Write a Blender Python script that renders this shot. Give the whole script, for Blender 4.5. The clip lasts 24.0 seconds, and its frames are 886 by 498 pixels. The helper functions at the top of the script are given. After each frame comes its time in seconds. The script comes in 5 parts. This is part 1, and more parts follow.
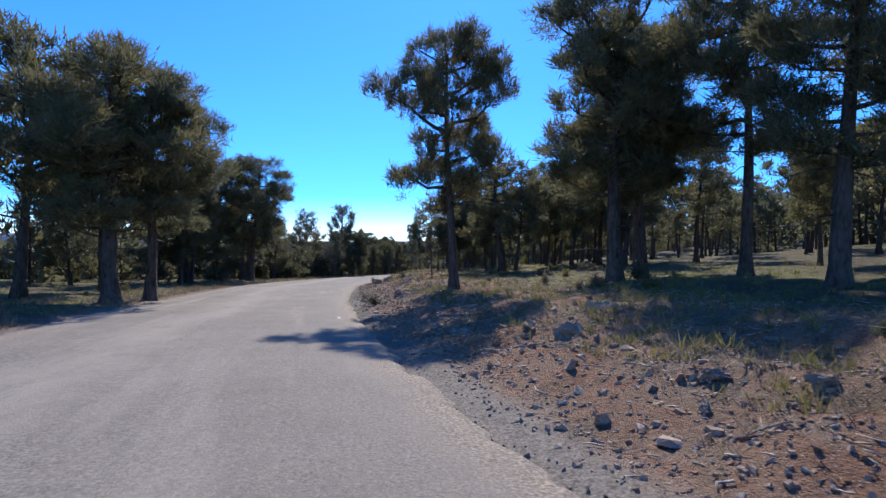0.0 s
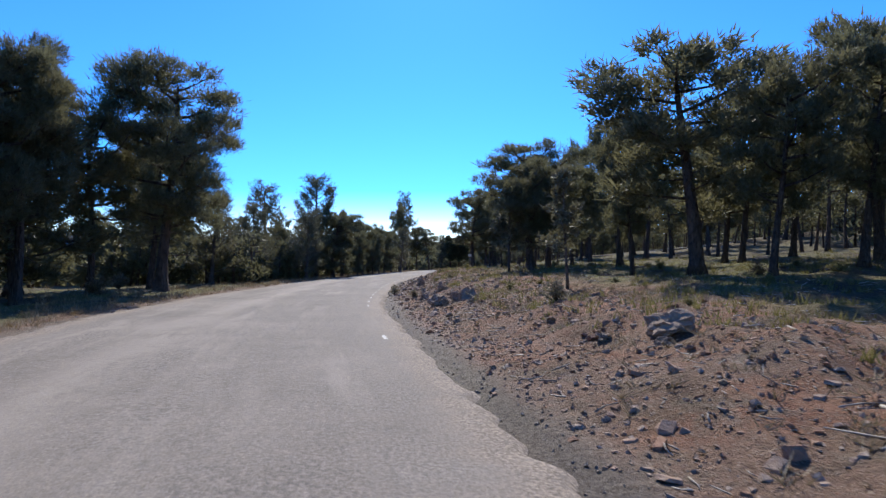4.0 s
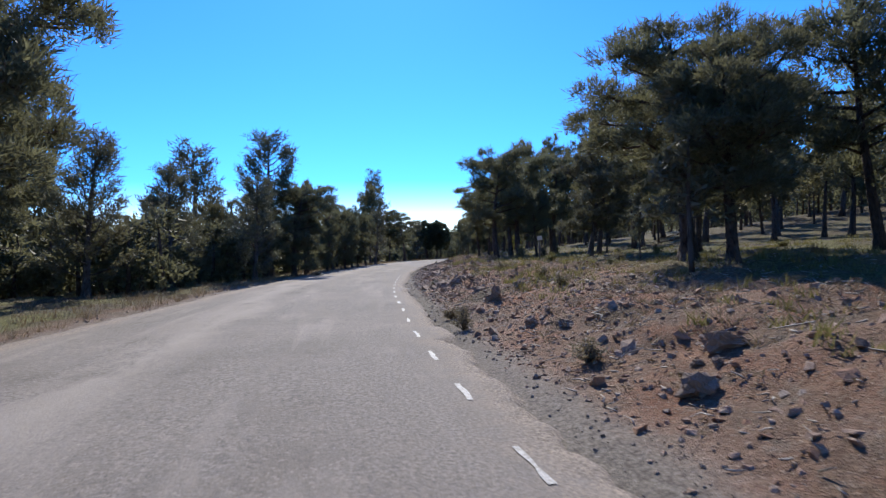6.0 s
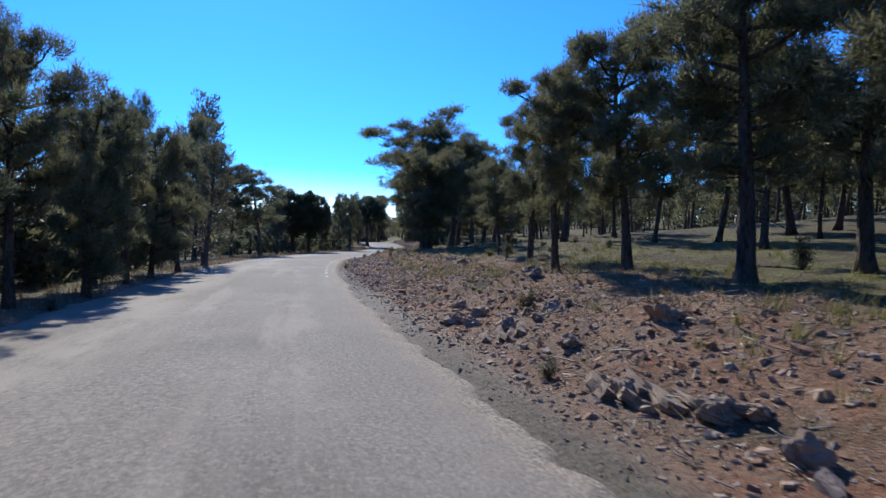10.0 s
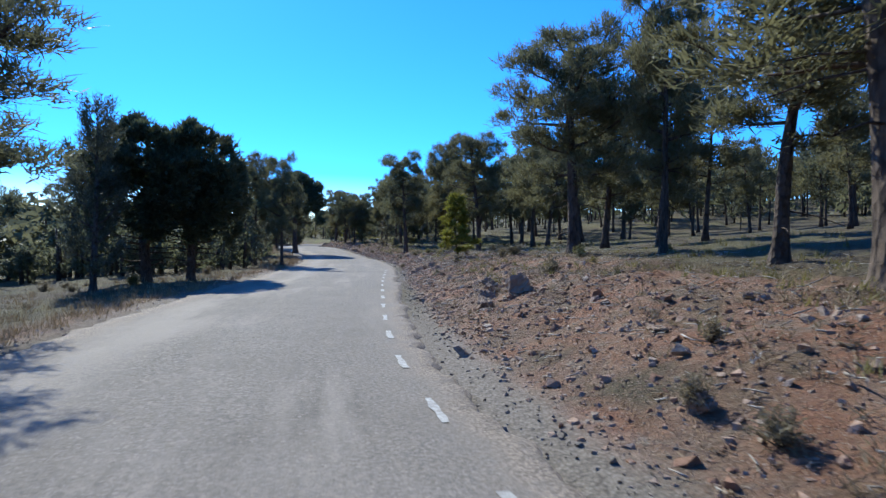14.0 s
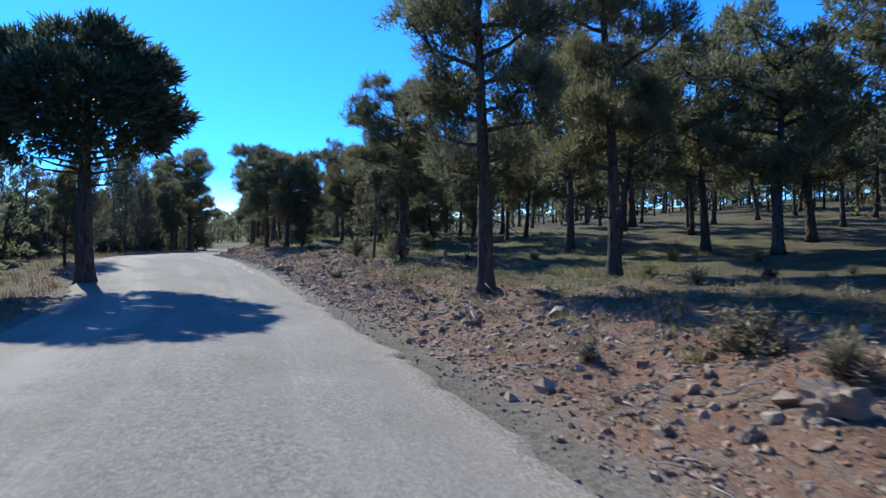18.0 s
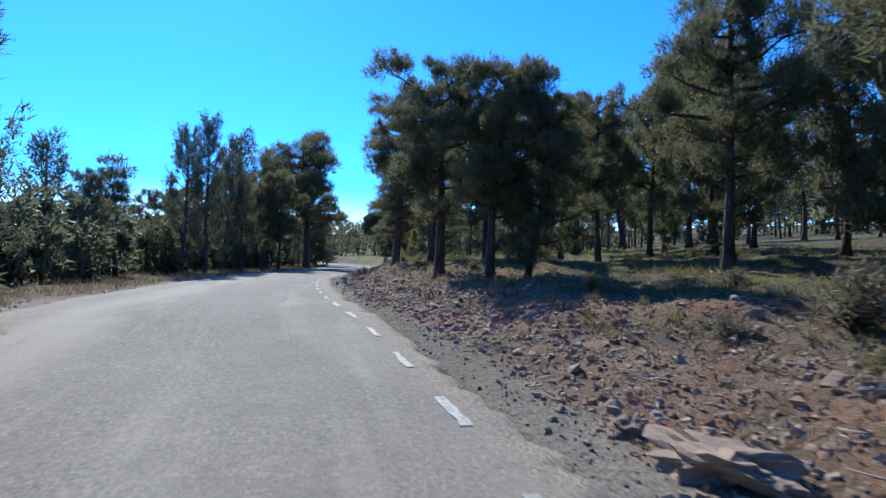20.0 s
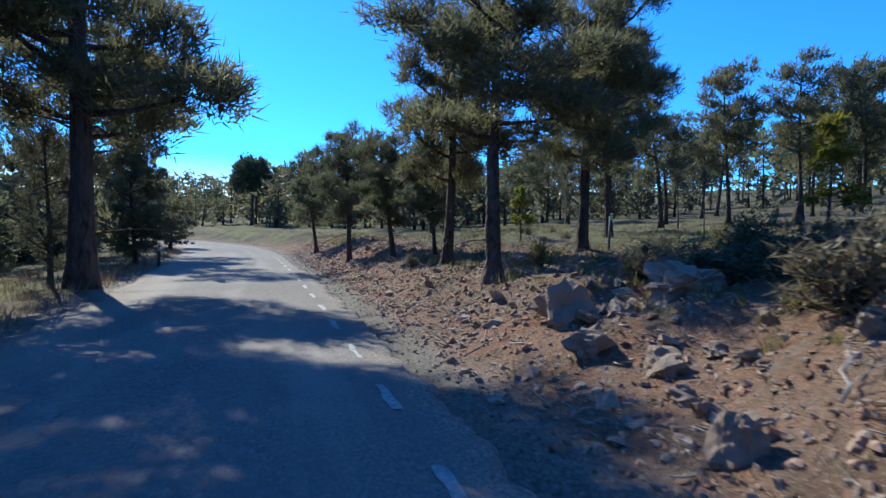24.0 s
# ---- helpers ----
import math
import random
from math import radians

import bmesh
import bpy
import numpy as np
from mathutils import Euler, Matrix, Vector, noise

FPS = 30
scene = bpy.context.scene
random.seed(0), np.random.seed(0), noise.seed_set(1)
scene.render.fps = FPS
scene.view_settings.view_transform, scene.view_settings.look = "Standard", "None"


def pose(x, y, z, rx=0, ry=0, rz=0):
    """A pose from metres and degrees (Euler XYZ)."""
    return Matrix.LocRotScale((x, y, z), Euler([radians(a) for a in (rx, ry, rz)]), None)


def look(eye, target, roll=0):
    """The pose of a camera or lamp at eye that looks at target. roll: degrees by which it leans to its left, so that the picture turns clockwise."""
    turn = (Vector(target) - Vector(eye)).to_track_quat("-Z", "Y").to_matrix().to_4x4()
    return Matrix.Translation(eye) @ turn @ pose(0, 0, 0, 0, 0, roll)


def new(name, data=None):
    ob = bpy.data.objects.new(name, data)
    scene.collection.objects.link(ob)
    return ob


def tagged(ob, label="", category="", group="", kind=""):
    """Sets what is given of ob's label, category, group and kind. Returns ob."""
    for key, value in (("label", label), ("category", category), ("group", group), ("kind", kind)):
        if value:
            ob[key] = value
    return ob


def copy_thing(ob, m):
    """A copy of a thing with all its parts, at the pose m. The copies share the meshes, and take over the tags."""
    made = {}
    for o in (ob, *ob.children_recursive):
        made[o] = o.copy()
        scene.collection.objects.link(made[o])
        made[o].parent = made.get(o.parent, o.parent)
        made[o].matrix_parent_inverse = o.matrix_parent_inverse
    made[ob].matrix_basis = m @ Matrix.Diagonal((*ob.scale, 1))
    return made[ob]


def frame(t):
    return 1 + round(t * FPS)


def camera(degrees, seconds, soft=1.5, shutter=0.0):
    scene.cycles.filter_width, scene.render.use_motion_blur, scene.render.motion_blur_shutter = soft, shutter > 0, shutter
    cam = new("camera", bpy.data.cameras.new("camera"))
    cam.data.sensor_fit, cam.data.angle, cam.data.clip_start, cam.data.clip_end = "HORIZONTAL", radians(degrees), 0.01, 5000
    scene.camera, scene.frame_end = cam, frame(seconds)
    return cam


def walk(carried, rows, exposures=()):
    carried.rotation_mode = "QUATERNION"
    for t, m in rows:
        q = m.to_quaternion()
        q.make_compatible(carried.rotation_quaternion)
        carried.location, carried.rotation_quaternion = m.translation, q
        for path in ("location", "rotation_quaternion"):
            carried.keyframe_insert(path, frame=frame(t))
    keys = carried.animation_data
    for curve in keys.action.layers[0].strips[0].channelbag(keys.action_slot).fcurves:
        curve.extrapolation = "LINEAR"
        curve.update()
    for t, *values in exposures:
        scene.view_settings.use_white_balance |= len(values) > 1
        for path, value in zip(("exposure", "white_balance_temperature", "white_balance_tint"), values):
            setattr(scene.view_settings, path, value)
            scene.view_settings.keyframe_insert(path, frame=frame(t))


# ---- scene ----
# ---- camera ----
cam = camera(70.0, 24.0, soft=1.35, shutter=0.1)
PATH = [
    (0.0, pose(0.00, 0.00, 1.40, 91.46, -0.30, -0.00)),
    (0.5, pose(-0.62, 2.43, 1.40, 90.84, -0.35, -0.18)),
    (1.0, pose(-1.23, 4.86, 1.40, 90.64, -0.27, -0.48)),
    (1.5, pose(-1.88, 7.54, 1.40, 90.95, -0.73, -0.92)),
    (2.0, pose(-2.53, 10.31, 1.40, 90.96, -0.77, -1.38)),
    (2.5, pose(-3.21, 13.30, 1.40, 91.07, -0.57, -1.80)),
    (3.0, pose(-3.89, 16.57, 1.40, 91.29, -0.49, -2.32)),
    (3.5, pose(-4.58, 20.07, 1.40, 91.19, -0.31, -3.00)),
    (4.0, pose(-5.22, 23.66, 1.40, 91.09, -0.14, -3.67)),
    (4.5, pose(-5.78, 27.42, 1.40, 90.87, 0.24, -4.39)),
    (5.0, pose(-6.31, 31.33, 1.40, 90.66, 0.62, -5.27)),
    (5.5, pose(-6.83, 35.39, 1.40, 90.56, 0.79, -6.39)),
    (6.0, pose(-7.38, 39.52, 1.40, 90.06, 0.96, -7.68)),
    (6.5, pose(-7.80, 43.71, 1.40, 90.25, 1.24, -9.95)),
    (7.0, pose(-8.01, 47.97, 1.40, 90.20, 0.67, -12.29)),
    (7.5, pose(-8.09, 52.37, 1.40, 90.48, -0.48, -14.48)),
    (8.0, pose(-8.03, 56.90, 1.40, 89.99, -0.29, -16.61)),
    (8.5, pose(-7.82, 61.58, 1.40, 89.52, -0.43, -18.41)),
    (9.0, pose(-7.46, 66.21, 1.40, 89.56, -1.33, -20.03)),
    (9.5, pose(-6.97, 70.94, 1.40, 89.68, -1.80, -21.46)),
    (10.0, pose(-6.40, 75.78, 1.40, 89.30, -1.46, -22.24)),
    (10.5, pose(-5.74, 80.66, 1.40, 88.86, -0.78, -22.68)),
    (11.0, pose(-5.04, 85.52, 1.40, 88.92, -0.57, -23.23)),
    (11.5, pose(-4.26, 90.32, 1.40, 89.07, -0.08, -23.93)),
    (12.0, pose(-3.42, 95.06, 1.40, 89.22, 0.40, -24.66)),
    (12.5, pose(-2.53, 99.74, 1.40, 89.29, 0.61, -25.29)),
    (13.0, pose(-1.62, 104.38, 1.40, 89.00, 0.79, -25.83)),
    (13.5, pose(-0.61, 108.97, 1.40, 90.27, 0.20, -28.07)),
    (14.0, pose(0.64, 113.57, 1.40, 89.40, -0.20, -31.54)),
    (14.5, pose(2.20, 118.20, 1.40, 89.38, -0.43, -34.95)),
    (15.0, pose(4.04, 122.78, 1.40, 89.87, 0.12, -37.87)),
    (15.5, pose(6.04, 127.21, 1.40, 89.60, 0.46, -39.55)),
    (16.0, pose(8.29, 131.85, 1.40, 89.54, 0.93, -40.36)),
    (16.5, pose(10.63, 136.64, 1.40, 89.70, 0.66, -40.64)),
    (17.0, pose(12.99, 141.49, 1.40, 89.68, 0.32, -40.43)),
    (17.5, pose(15.36, 146.46, 1.40, 89.62, 0.20, -39.35)),
    (18.0, pose(17.60, 151.66, 1.40, 89.86, -0.34, -36.97)),
    (18.5, pose(19.62, 156.87, 1.40, 90.48, -1.54, -34.53)),
    (19.0, pose(21.29, 161.89, 1.40, 90.16, -2.40, -31.77)),
    (19.5, pose(22.74, 166.96, 1.51, 91.38, -1.49, -29.12)),
    (20.0, pose(24.06, 172.01, 1.72, 91.02, -1.35, -26.45)),
    (20.5, pose(25.17, 177.00, 1.96, 90.23, -1.03, -24.35)),
    (21.0, pose(26.19, 181.90, 2.14, 89.44, -0.70, -23.74)),
    (21.5, pose(27.22, 186.69, 2.20, 89.08, -0.56, -25.51)),
    (22.0, pose(28.29, 191.41, 2.20, 89.53, -0.85, -28.80)),
    (22.5, pose(29.59, 195.99, 2.20, 88.85, -0.90, -32.38)),
    (23.0, pose(31.19, 200.62, 2.20, 88.96, -0.22, -35.56)),
    (23.5, pose(33.05, 205.32, 2.20, 88.50, -0.49, -37.69)),
    (24.0, pose(35.07, 209.98, 2.20, 88.35, -1.38, -39.21)),
]

walk(cam, PATH, exposures=[(0.0, 0.52, 6650, 9), (10.0, 0.5, 6350, 5), (13.0, 0.63, 6150, 0), (24.0, 0.76, 6100, 0)])

# ---- world and sun ----
SUN_AZ, SUN_EL = radians(3.0), radians(37.5)
world = bpy.data.worlds.new("sky")
scene.world = world
world.use_nodes = True
wn = world.node_tree
sky = wn.nodes.new("ShaderNodeTexSky")
sky.sky_type = "NISHITA"
sky.sun_disc = False
sky.sun_elevation, sky.sun_rotation = SUN_EL, SUN_AZ
sky.air_density, sky.dust_density, sky.ozone_density = 1.0, 0.35, 3.0
sky.altitude = 1300
background = wn.nodes["Background"]
background.inputs["Strength"].default_value = 0.15
# the deep cyan-blue of a clear, dry day, paling where the sky itself pales
parts = wn.nodes.new("ShaderNodeSeparateColor")
wn.links.new(sky.outputs["Color"], parts.inputs[0])
ratio = wn.nodes.new("ShaderNodeMath")
ratio.operation = "DIVIDE"
wn.links.new(parts.outputs[0], ratio.inputs[0])
wn.links.new(parts.outputs[2], ratio.inputs[1])
pale = wn.nodes.new("ShaderNodeMapRange")
pale.inputs["From Min"].default_value, pale.inputs["From Max"].default_value = 0.52, 0.84
wn.links.new(ratio.outputs[0], pale.inputs["Value"])
tint = wn.nodes.new("ShaderNodeMix")
tint.data_type = "RGBA"
tint.inputs["A"].default_value = (0.18, 0.585, 1.2, 1)
tint.inputs["B"].default_value = (0.86, 0.95, 1.14, 1)
wn.links.new(pale.outputs["Result"], tint.inputs["Factor"])
deep = wn.nodes.new("ShaderNodeMix")
deep.data_type, deep.blend_type = "RGBA", "MULTIPLY"
deep.inputs["Factor"].default_value = 1.0
wn.links.new(sky.outputs["Color"], deep.inputs["A"])
wn.links.new(tint.outputs["Result"], deep.inputs["B"])
wn.links.new(deep.outputs["Result"], background.inputs["Color"])

sun_data = bpy.data.lights.new("sun", "SUN")
sun_data.energy, sun_data.angle, sun_data.color = 4.5, radians(0.55), (1.0, 0.95, 0.87)
sun = new("sun", sun_data)
to_sun = Vector((math.sin(SUN_AZ) * math.cos(SUN_EL), math.cos(SUN_AZ) * math.cos(SUN_EL), math.sin(SUN_EL)))
sun.matrix_world = look(to_sun * 60, (0, 0, 0))


# ---- materials ----
class Mat:
    """A small wrapper round a node material."""

    def __init__(self, name, rough=0.9, spec=0.3):
        self.m = bpy.data.materials.new(name)
        self.m.use_nodes = True
        self.t = self.m.node_tree
        self.b = self.t.nodes["Principled BSDF"]
        self.b.inputs["Roughness"].default_value = rough
        self.b.inputs["Specular IOR Level"].default_value = spec
        self.tc = self.t.nodes.new("ShaderNodeTexCoord")

    def node(self, kind, **kw):
        n = self.t.nodes.new(kind)
        for k, v in kw.items():
            n.inputs[k].default_value = v
        return n

    def link(self, a, b):
        self.t.links.new(a, b)

    def noise(self, scale, detail=4.0, rough=0.6, stretch=None, coord="Object"):
        n = self.node("ShaderNodeTexNoise", Scale=scale, Detail=detail, Roughness=rough)
        if stretch:
            mp = self.node("ShaderNodeMapping", Scale=stretch)
            self.link(self.tc.outputs[coord], mp.inputs["Vector"])
            self.link(mp.outputs[0], n.inputs["Vector"])
        else:
            self.link(self.tc.outputs[coord], n.inputs["Vector"])
        return n.outputs["Fac"]

    def voronoi(self, scale):
        n = self.node("ShaderNodeTexVoronoi", Scale=scale)
        self.link(self.tc.outputs["Object"], n.inputs["Vector"])
        return n

    def ramp(self, fac, *stops):
        r = self.node("ShaderNodeValToRGB")
        els = r.color_ramp.elements
        while len(els) < len(stops):
            els.new(0.5)
        for e, (p, c) in zip(els, stops):
            e.position, e.color = p, (*c, 1)
        self.link(fac, r.inputs["Fac"])
        return r.outputs["Color"]

    def span(self, fac, a, b):
        """0 below a, 1 above b."""
        r = self.node("ShaderNodeMapRange")
        r.inputs["From Min"].default_value, r.inputs["From Max"].default_value = a, b
        self.link(fac, r.inputs["Value"])
        return r.outputs["Result"]

    def mix(self, fac, a, b, how="MIX"):
        n = self.t.nodes.new("ShaderNodeMix")
        n.data_type, n.blend_type = "RGBA", how
        for sock, v in ((n.inputs["Factor"], fac), (n.inputs["A"], a), (n.inputs["B"], b)):
            if hasattr(v, "links"):
                self.link(v, sock)
            elif isinstance(v, tuple):
                sock.default_value = (*v, 1)
            else:
                sock.default_value = v
        return n.outputs["Result"]

    def math(self, op, a, b):
        n = self.t.nodes.new("ShaderNodeMath")
        n.operation = op
        for sock, v in ((n.inputs[0], a), (n.inputs[1], b)):
            if hasattr(v, "links"):
                self.link(v, sock)
            else:
                sock.default_value = v
        return n.outputs[0]

    def attr(self, name):
        n = self.t.nodes.new("ShaderNodeAttribute")
        n.attribute_name = name
        return n.outputs["Fac"]

    def color(self, c):
        self.link(c, self.b.inputs["Base Color"])

    def bump(self, fac, strength, distance=0.02):
        n = self.node("ShaderNodeBump", Distance=distance)
        if hasattr(strength, "links"):
            self.link(strength, n.inputs["Strength"])
        else:
            n.inputs["Strength"].default_value = strength
        self.link(fac, n.inputs["Height"])
        self.link(n.outputs["Normal"], self.b.inputs["Normal"])


def make_asphalt():
    m = Mat("asphalt", 0.9, 0.16)
    grain = m.noise(70, 3, 0.75)
    stones = m.voronoi(42)
    patch = m.noise(0.3, 5, 0.62)
    blot = m.noise(1.5, 5, 0.7)
    lane = m.t.nodes.new("ShaderNodeAttribute")
    lane.attribute_name = "lane"

    def lanewise(scale, detail, rough, stretch):
        n, mp = m.node("ShaderNodeTexNoise", Scale=scale, Detail=detail, Roughness=rough), m.node("ShaderNodeMapping", Scale=stretch)
        m.link(lane.outputs["Vector"], mp.inputs["Vector"])
        m.link(mp.outputs[0], n.inputs["Vector"])
        return n.outputs["Fac"]

    streak = lanewise(1.0, 6, 0.65, (1.0, 0.09, 1.0))
    old = lanewise(0.55, 7, 0.7, (1.0, 0.3, 1.0))
    c = m.ramp(patch, (0.34, (0.17, 0.157, 0.14)), (0.5, (0.24, 0.222, 0.2)), (0.66, (0.305, 0.282, 0.255)))
    c = m.mix(m.span(grain, 0.36, 0.66), m.mix(1.0, c, (0.66, 0.66, 0.67), "MULTIPLY"), c)
    # mottled, open texture of the old dressing
    coarse = m.span(m.noise(11, 6, 0.82), 0.4, 0.62)
    c = m.mix(m.math("MULTIPLY", m.span(m.noise(0.9, 4, 0.6), 0.3, 0.6), 0.8), c, m.mix(coarse, m.mix(1.0, c, (0.62, 0.615, 0.61), "MULTIPLY"), m.mix(1.0, c, (1.14, 1.13, 1.11), "MULTIPLY")))
    # single pale and dark stones of the dressing
    hue = m.node("ShaderNodeSeparateColor")
    m.link(stones.outputs["Color"], hue.inputs[0])
    c = m.mix(m.math("MULTIPLY", m.span(hue.outputs[0], 0.7, 0.9), 0.4), c, (0.09, 0.085, 0.082))
    c = m.mix(m.math("MULTIPLY", m.span(hue.outputs[1], 0.84, 0.95), 0.35), c, (0.42, 0.39, 0.35))
    c = m.mix(m.math("MULTIPLY", m.span(blot, 0.5, 0.66), 0.75), c, (0.16, 0.149, 0.136))
    c = m.mix(m.math("MULTIPLY", m.span(streak, 0.5, 0.62), 0.55), c, (0.31, 0.287, 0.258))
    # stripped patches, where the coarse dark stones of the base show
    bare = m.mix(m.span(m.noise(21, 4, 0.8), 0.44, 0.58), (0.085, 0.08, 0.076), (0.27, 0.25, 0.226))
    c = m.mix(m.math("MULTIPLY", m.span(old, 0.5, 0.56), 0.72), c, bare)
    # smooth pale seam between the lanes
    c = m.mix(m.math("MULTIPLY", m.attr("seam"), m.span(lanewise(1.1, 6, 0.7, (1.0, 0.35, 1.0)), 0.34, 0.5)), c, m.mix(m.span(grain, 0.4, 0.65), (0.25, 0.231, 0.205), (0.33, 0.305, 0.272)))
    # coarser, darker surface along the wheel tracks and the outer edge
    worn = m.math("MULTIPLY", m.attr("worn"), m.span(m.noise(0.8, 5, 0.7), 0.33, 0.58))
    rough = m.mix(m.span(m.noise(26, 4, 0.75), 0.42, 0.6), (0.11, 0.104, 0.097), (0.29, 0.268, 0.24))
    c = m.mix(m.math("MULTIPLY", worn, 0.8), c, rough)
    # dust and grit swept from the verge
    dust = m.math("MULTIPLY", m.attr("dust"), m.span(m.noise(2.6, 6, 0.75), 0.36, 0.6))
    c = m.mix(dust, c, m.mix(m.span(m.noise(38, 4, 0.75), 0.4, 0.62), (0.13, 0.115, 0.1), (0.33, 0.29, 0.245)))
    # crumbling edge under loose grit
    c = m.mix(m.math("MULTIPLY", m.span(m.attr("dust"), 0.62, 0.95), m.span(m.noise(3.4, 6, 0.8), 0.34, 0.5)), c,
              m.mix(m.span(m.noise(30, 4, 0.8), 0.42, 0.6), (0.13, 0.113, 0.098), (0.345, 0.3, 0.25)))
    c = m.mix(1.0, c, (1.06, 1.0, 0.945), "MULTIPLY")
    m.color(c)
    m.bump(m.math("ADD", grain, m.math("MULTIPLY", stones.outputs["Distance"], -0.8)), 0.5, 0.012)
    return m.m


def make_paint():
    m = Mat("worn_road_paint", 0.7, 0.3)
    n = m.noise(14, 6, 0.8)
    m.color(m.mix(m.span(n, 0.42, 0.64), (0.25, 0.232, 0.21), (0.48, 0.465, 0.43)))
    return m.m


def make_ground():
    m = Mat("ground_soil", 0.95, 0.15)
    big, mid, fine = m.noise(0.12, 4, 0.6), m.noise(0.9, 5, 0.65), m.noise(14, 5, 0.7)
    cell = m.voronoi(34)
    red = m.ramp(mid, (0.3, (0.33, 0.15, 0.088)), (0.5, (0.365, 0.205, 0.13)), (0.7, (0.4, 0.27, 0.185)))
    red = m.mix(m.span(m.noise(0.45, 4, 0.65), 0.48, 0.6), red, (0.31, 0.2, 0.138))
    red = m.mix(m.span(m.noise(2.3, 4, 0.7), 0.56, 0.72), red, (0.35, 0.3, 0.24))
    litter = m.ramp(mid, (0.3, (0.075, 0.056, 0.038)), (0.55, (0.125, 0.097, 0.066)), (0.75, (0.18, 0.145, 0.1)))
    litter = m.mix(m.span(big, 0.45, 0.6), litter, (0.14, 0.12, 0.075))
    green = m.ramp(fine, (0.3, (0.1, 0.105, 0.036)), (0.55, (0.19, 0.18, 0.066)), (0.8, (0.3, 0.26, 0.12)))
    leafy = m.mix(m.span(m.noise(30, 3, 0.8), 0.5, 0.66), (0.2, 0.155, 0.105), (0.4, 0.33, 0.24))
    red = m.mix(m.math("MULTIPLY", m.span(m.noise(1.1, 5, 0.75), 0.5, 0.6), 0.55), red, leafy)
    grit = m.ramp(cell.outputs["Distance"], (0.05, (0.36, 0.315, 0.265)), (0.4, (0.26, 0.225, 0.19)), (0.8, (0.14, 0.122, 0.105)))
    c = m.mix(m.math("MULTIPLY", m.attr("bare"), m.span(m.noise(0.7, 5, 0.6), 0.3, 0.5)), litter, red)
    c = m.mix(m.math("MULTIPLY", m.attr("grass"), m.span(m.noise(0.5, 5, 0.65), 0.42, 0.58)), c, green)
    c = m.mix(m.attr("grit"), c, grit)
    c = m.mix(m.span(fine, 0.36, 0.62), m.mix(1.0, c, (0.6, 0.58, 0.57), "MULTIPLY"), c)
    bits = m.voronoi(38)
    tone = m.node("ShaderNodeSeparateColor")
    m.link(bits.outputs["Color"], tone.inputs[0])
    chip = m.math("MULTIPLY", m.attr("bare"), m.span(bits.outputs["Distance"], 0.5, 0.3))
    c = m.mix(m.math("MULTIPLY", chip, m.span(tone.outputs[0], 0.35, 0.75)), c, m.mix(tone.outputs[1], (0.42, 0.33, 0.25), (0.24, 0.14, 0.09)))
    far = m.mix(m.span(m.noise(0.02, 5, 0.6), 0.4, 0.6), (0.045, 0.052, 0.028), (0.10, 0.095, 0.055))
    c = m.mix(m.attr("far"), c, far)
    m.color(c)
    m.bump(m.math("ADD", m.math("MULTIPLY", m.noise(22, 6, 0.8), 0.8), m.math("ADD", m.math("MULTIPLY", m.noise(3.2, 6, 0.72), 2.0), m.math("MULTIPLY", chip, 0.35))), m.span(m.attr("grit"), 1.3, -0.05), 0.08)
    return m.m


def make_rock(name, a, b, warm):
    m = Mat(name, 0.9, 0.25)
    info = m.t.nodes.new("ShaderNodeNewGeometry")
    n1, n2 = m.noise(3.0, 6, 0.7), m.noise(28, 4, 0.7)
    c = m.ramp(n1, (0.3, a), (0.7, b))
    c = m.mix(m.span(n2, 0.45, 0.7), m.mix(1.0, c, (0.6, 0.58, 0.56), "MULTIPLY"), c)
    c = m.mix(m.math("MULTIPLY", info.outputs["Random Per Island"], 0.75), c, warm)
    m.color(c)
    m.bump(m.math("ADD", n1, n2), 0.7, 0.03)
    return m.m


def make_bark(name, a, b):
    m = Mat(name, 0.95, 0.1)
    plates = m.noise(7, 5, 0.7, (1, 1, 0.28))
    crack = m.node("ShaderNodeTexVoronoi", Scale=15)
    tall = m.node("ShaderNodeMapping", Scale=(1, 1, 0.34))
    m.link(m.tc.outputs["Object"], tall.inputs["Vector"])
    m.link(tall.outputs[0], crack.inputs["Vector"])
    c = m.ramp(plates, (0.32, a), (0.68, b))
    c = m.mix(m.span(crack.outputs["Distance"], 0.6, 1.0), c, (0.03, 0.024, 0.02))
    m.color(c)
    m.bump(m.math("ADD", plates, crack.outputs["Distance"]), 1.0, 0.06)
    return m.m


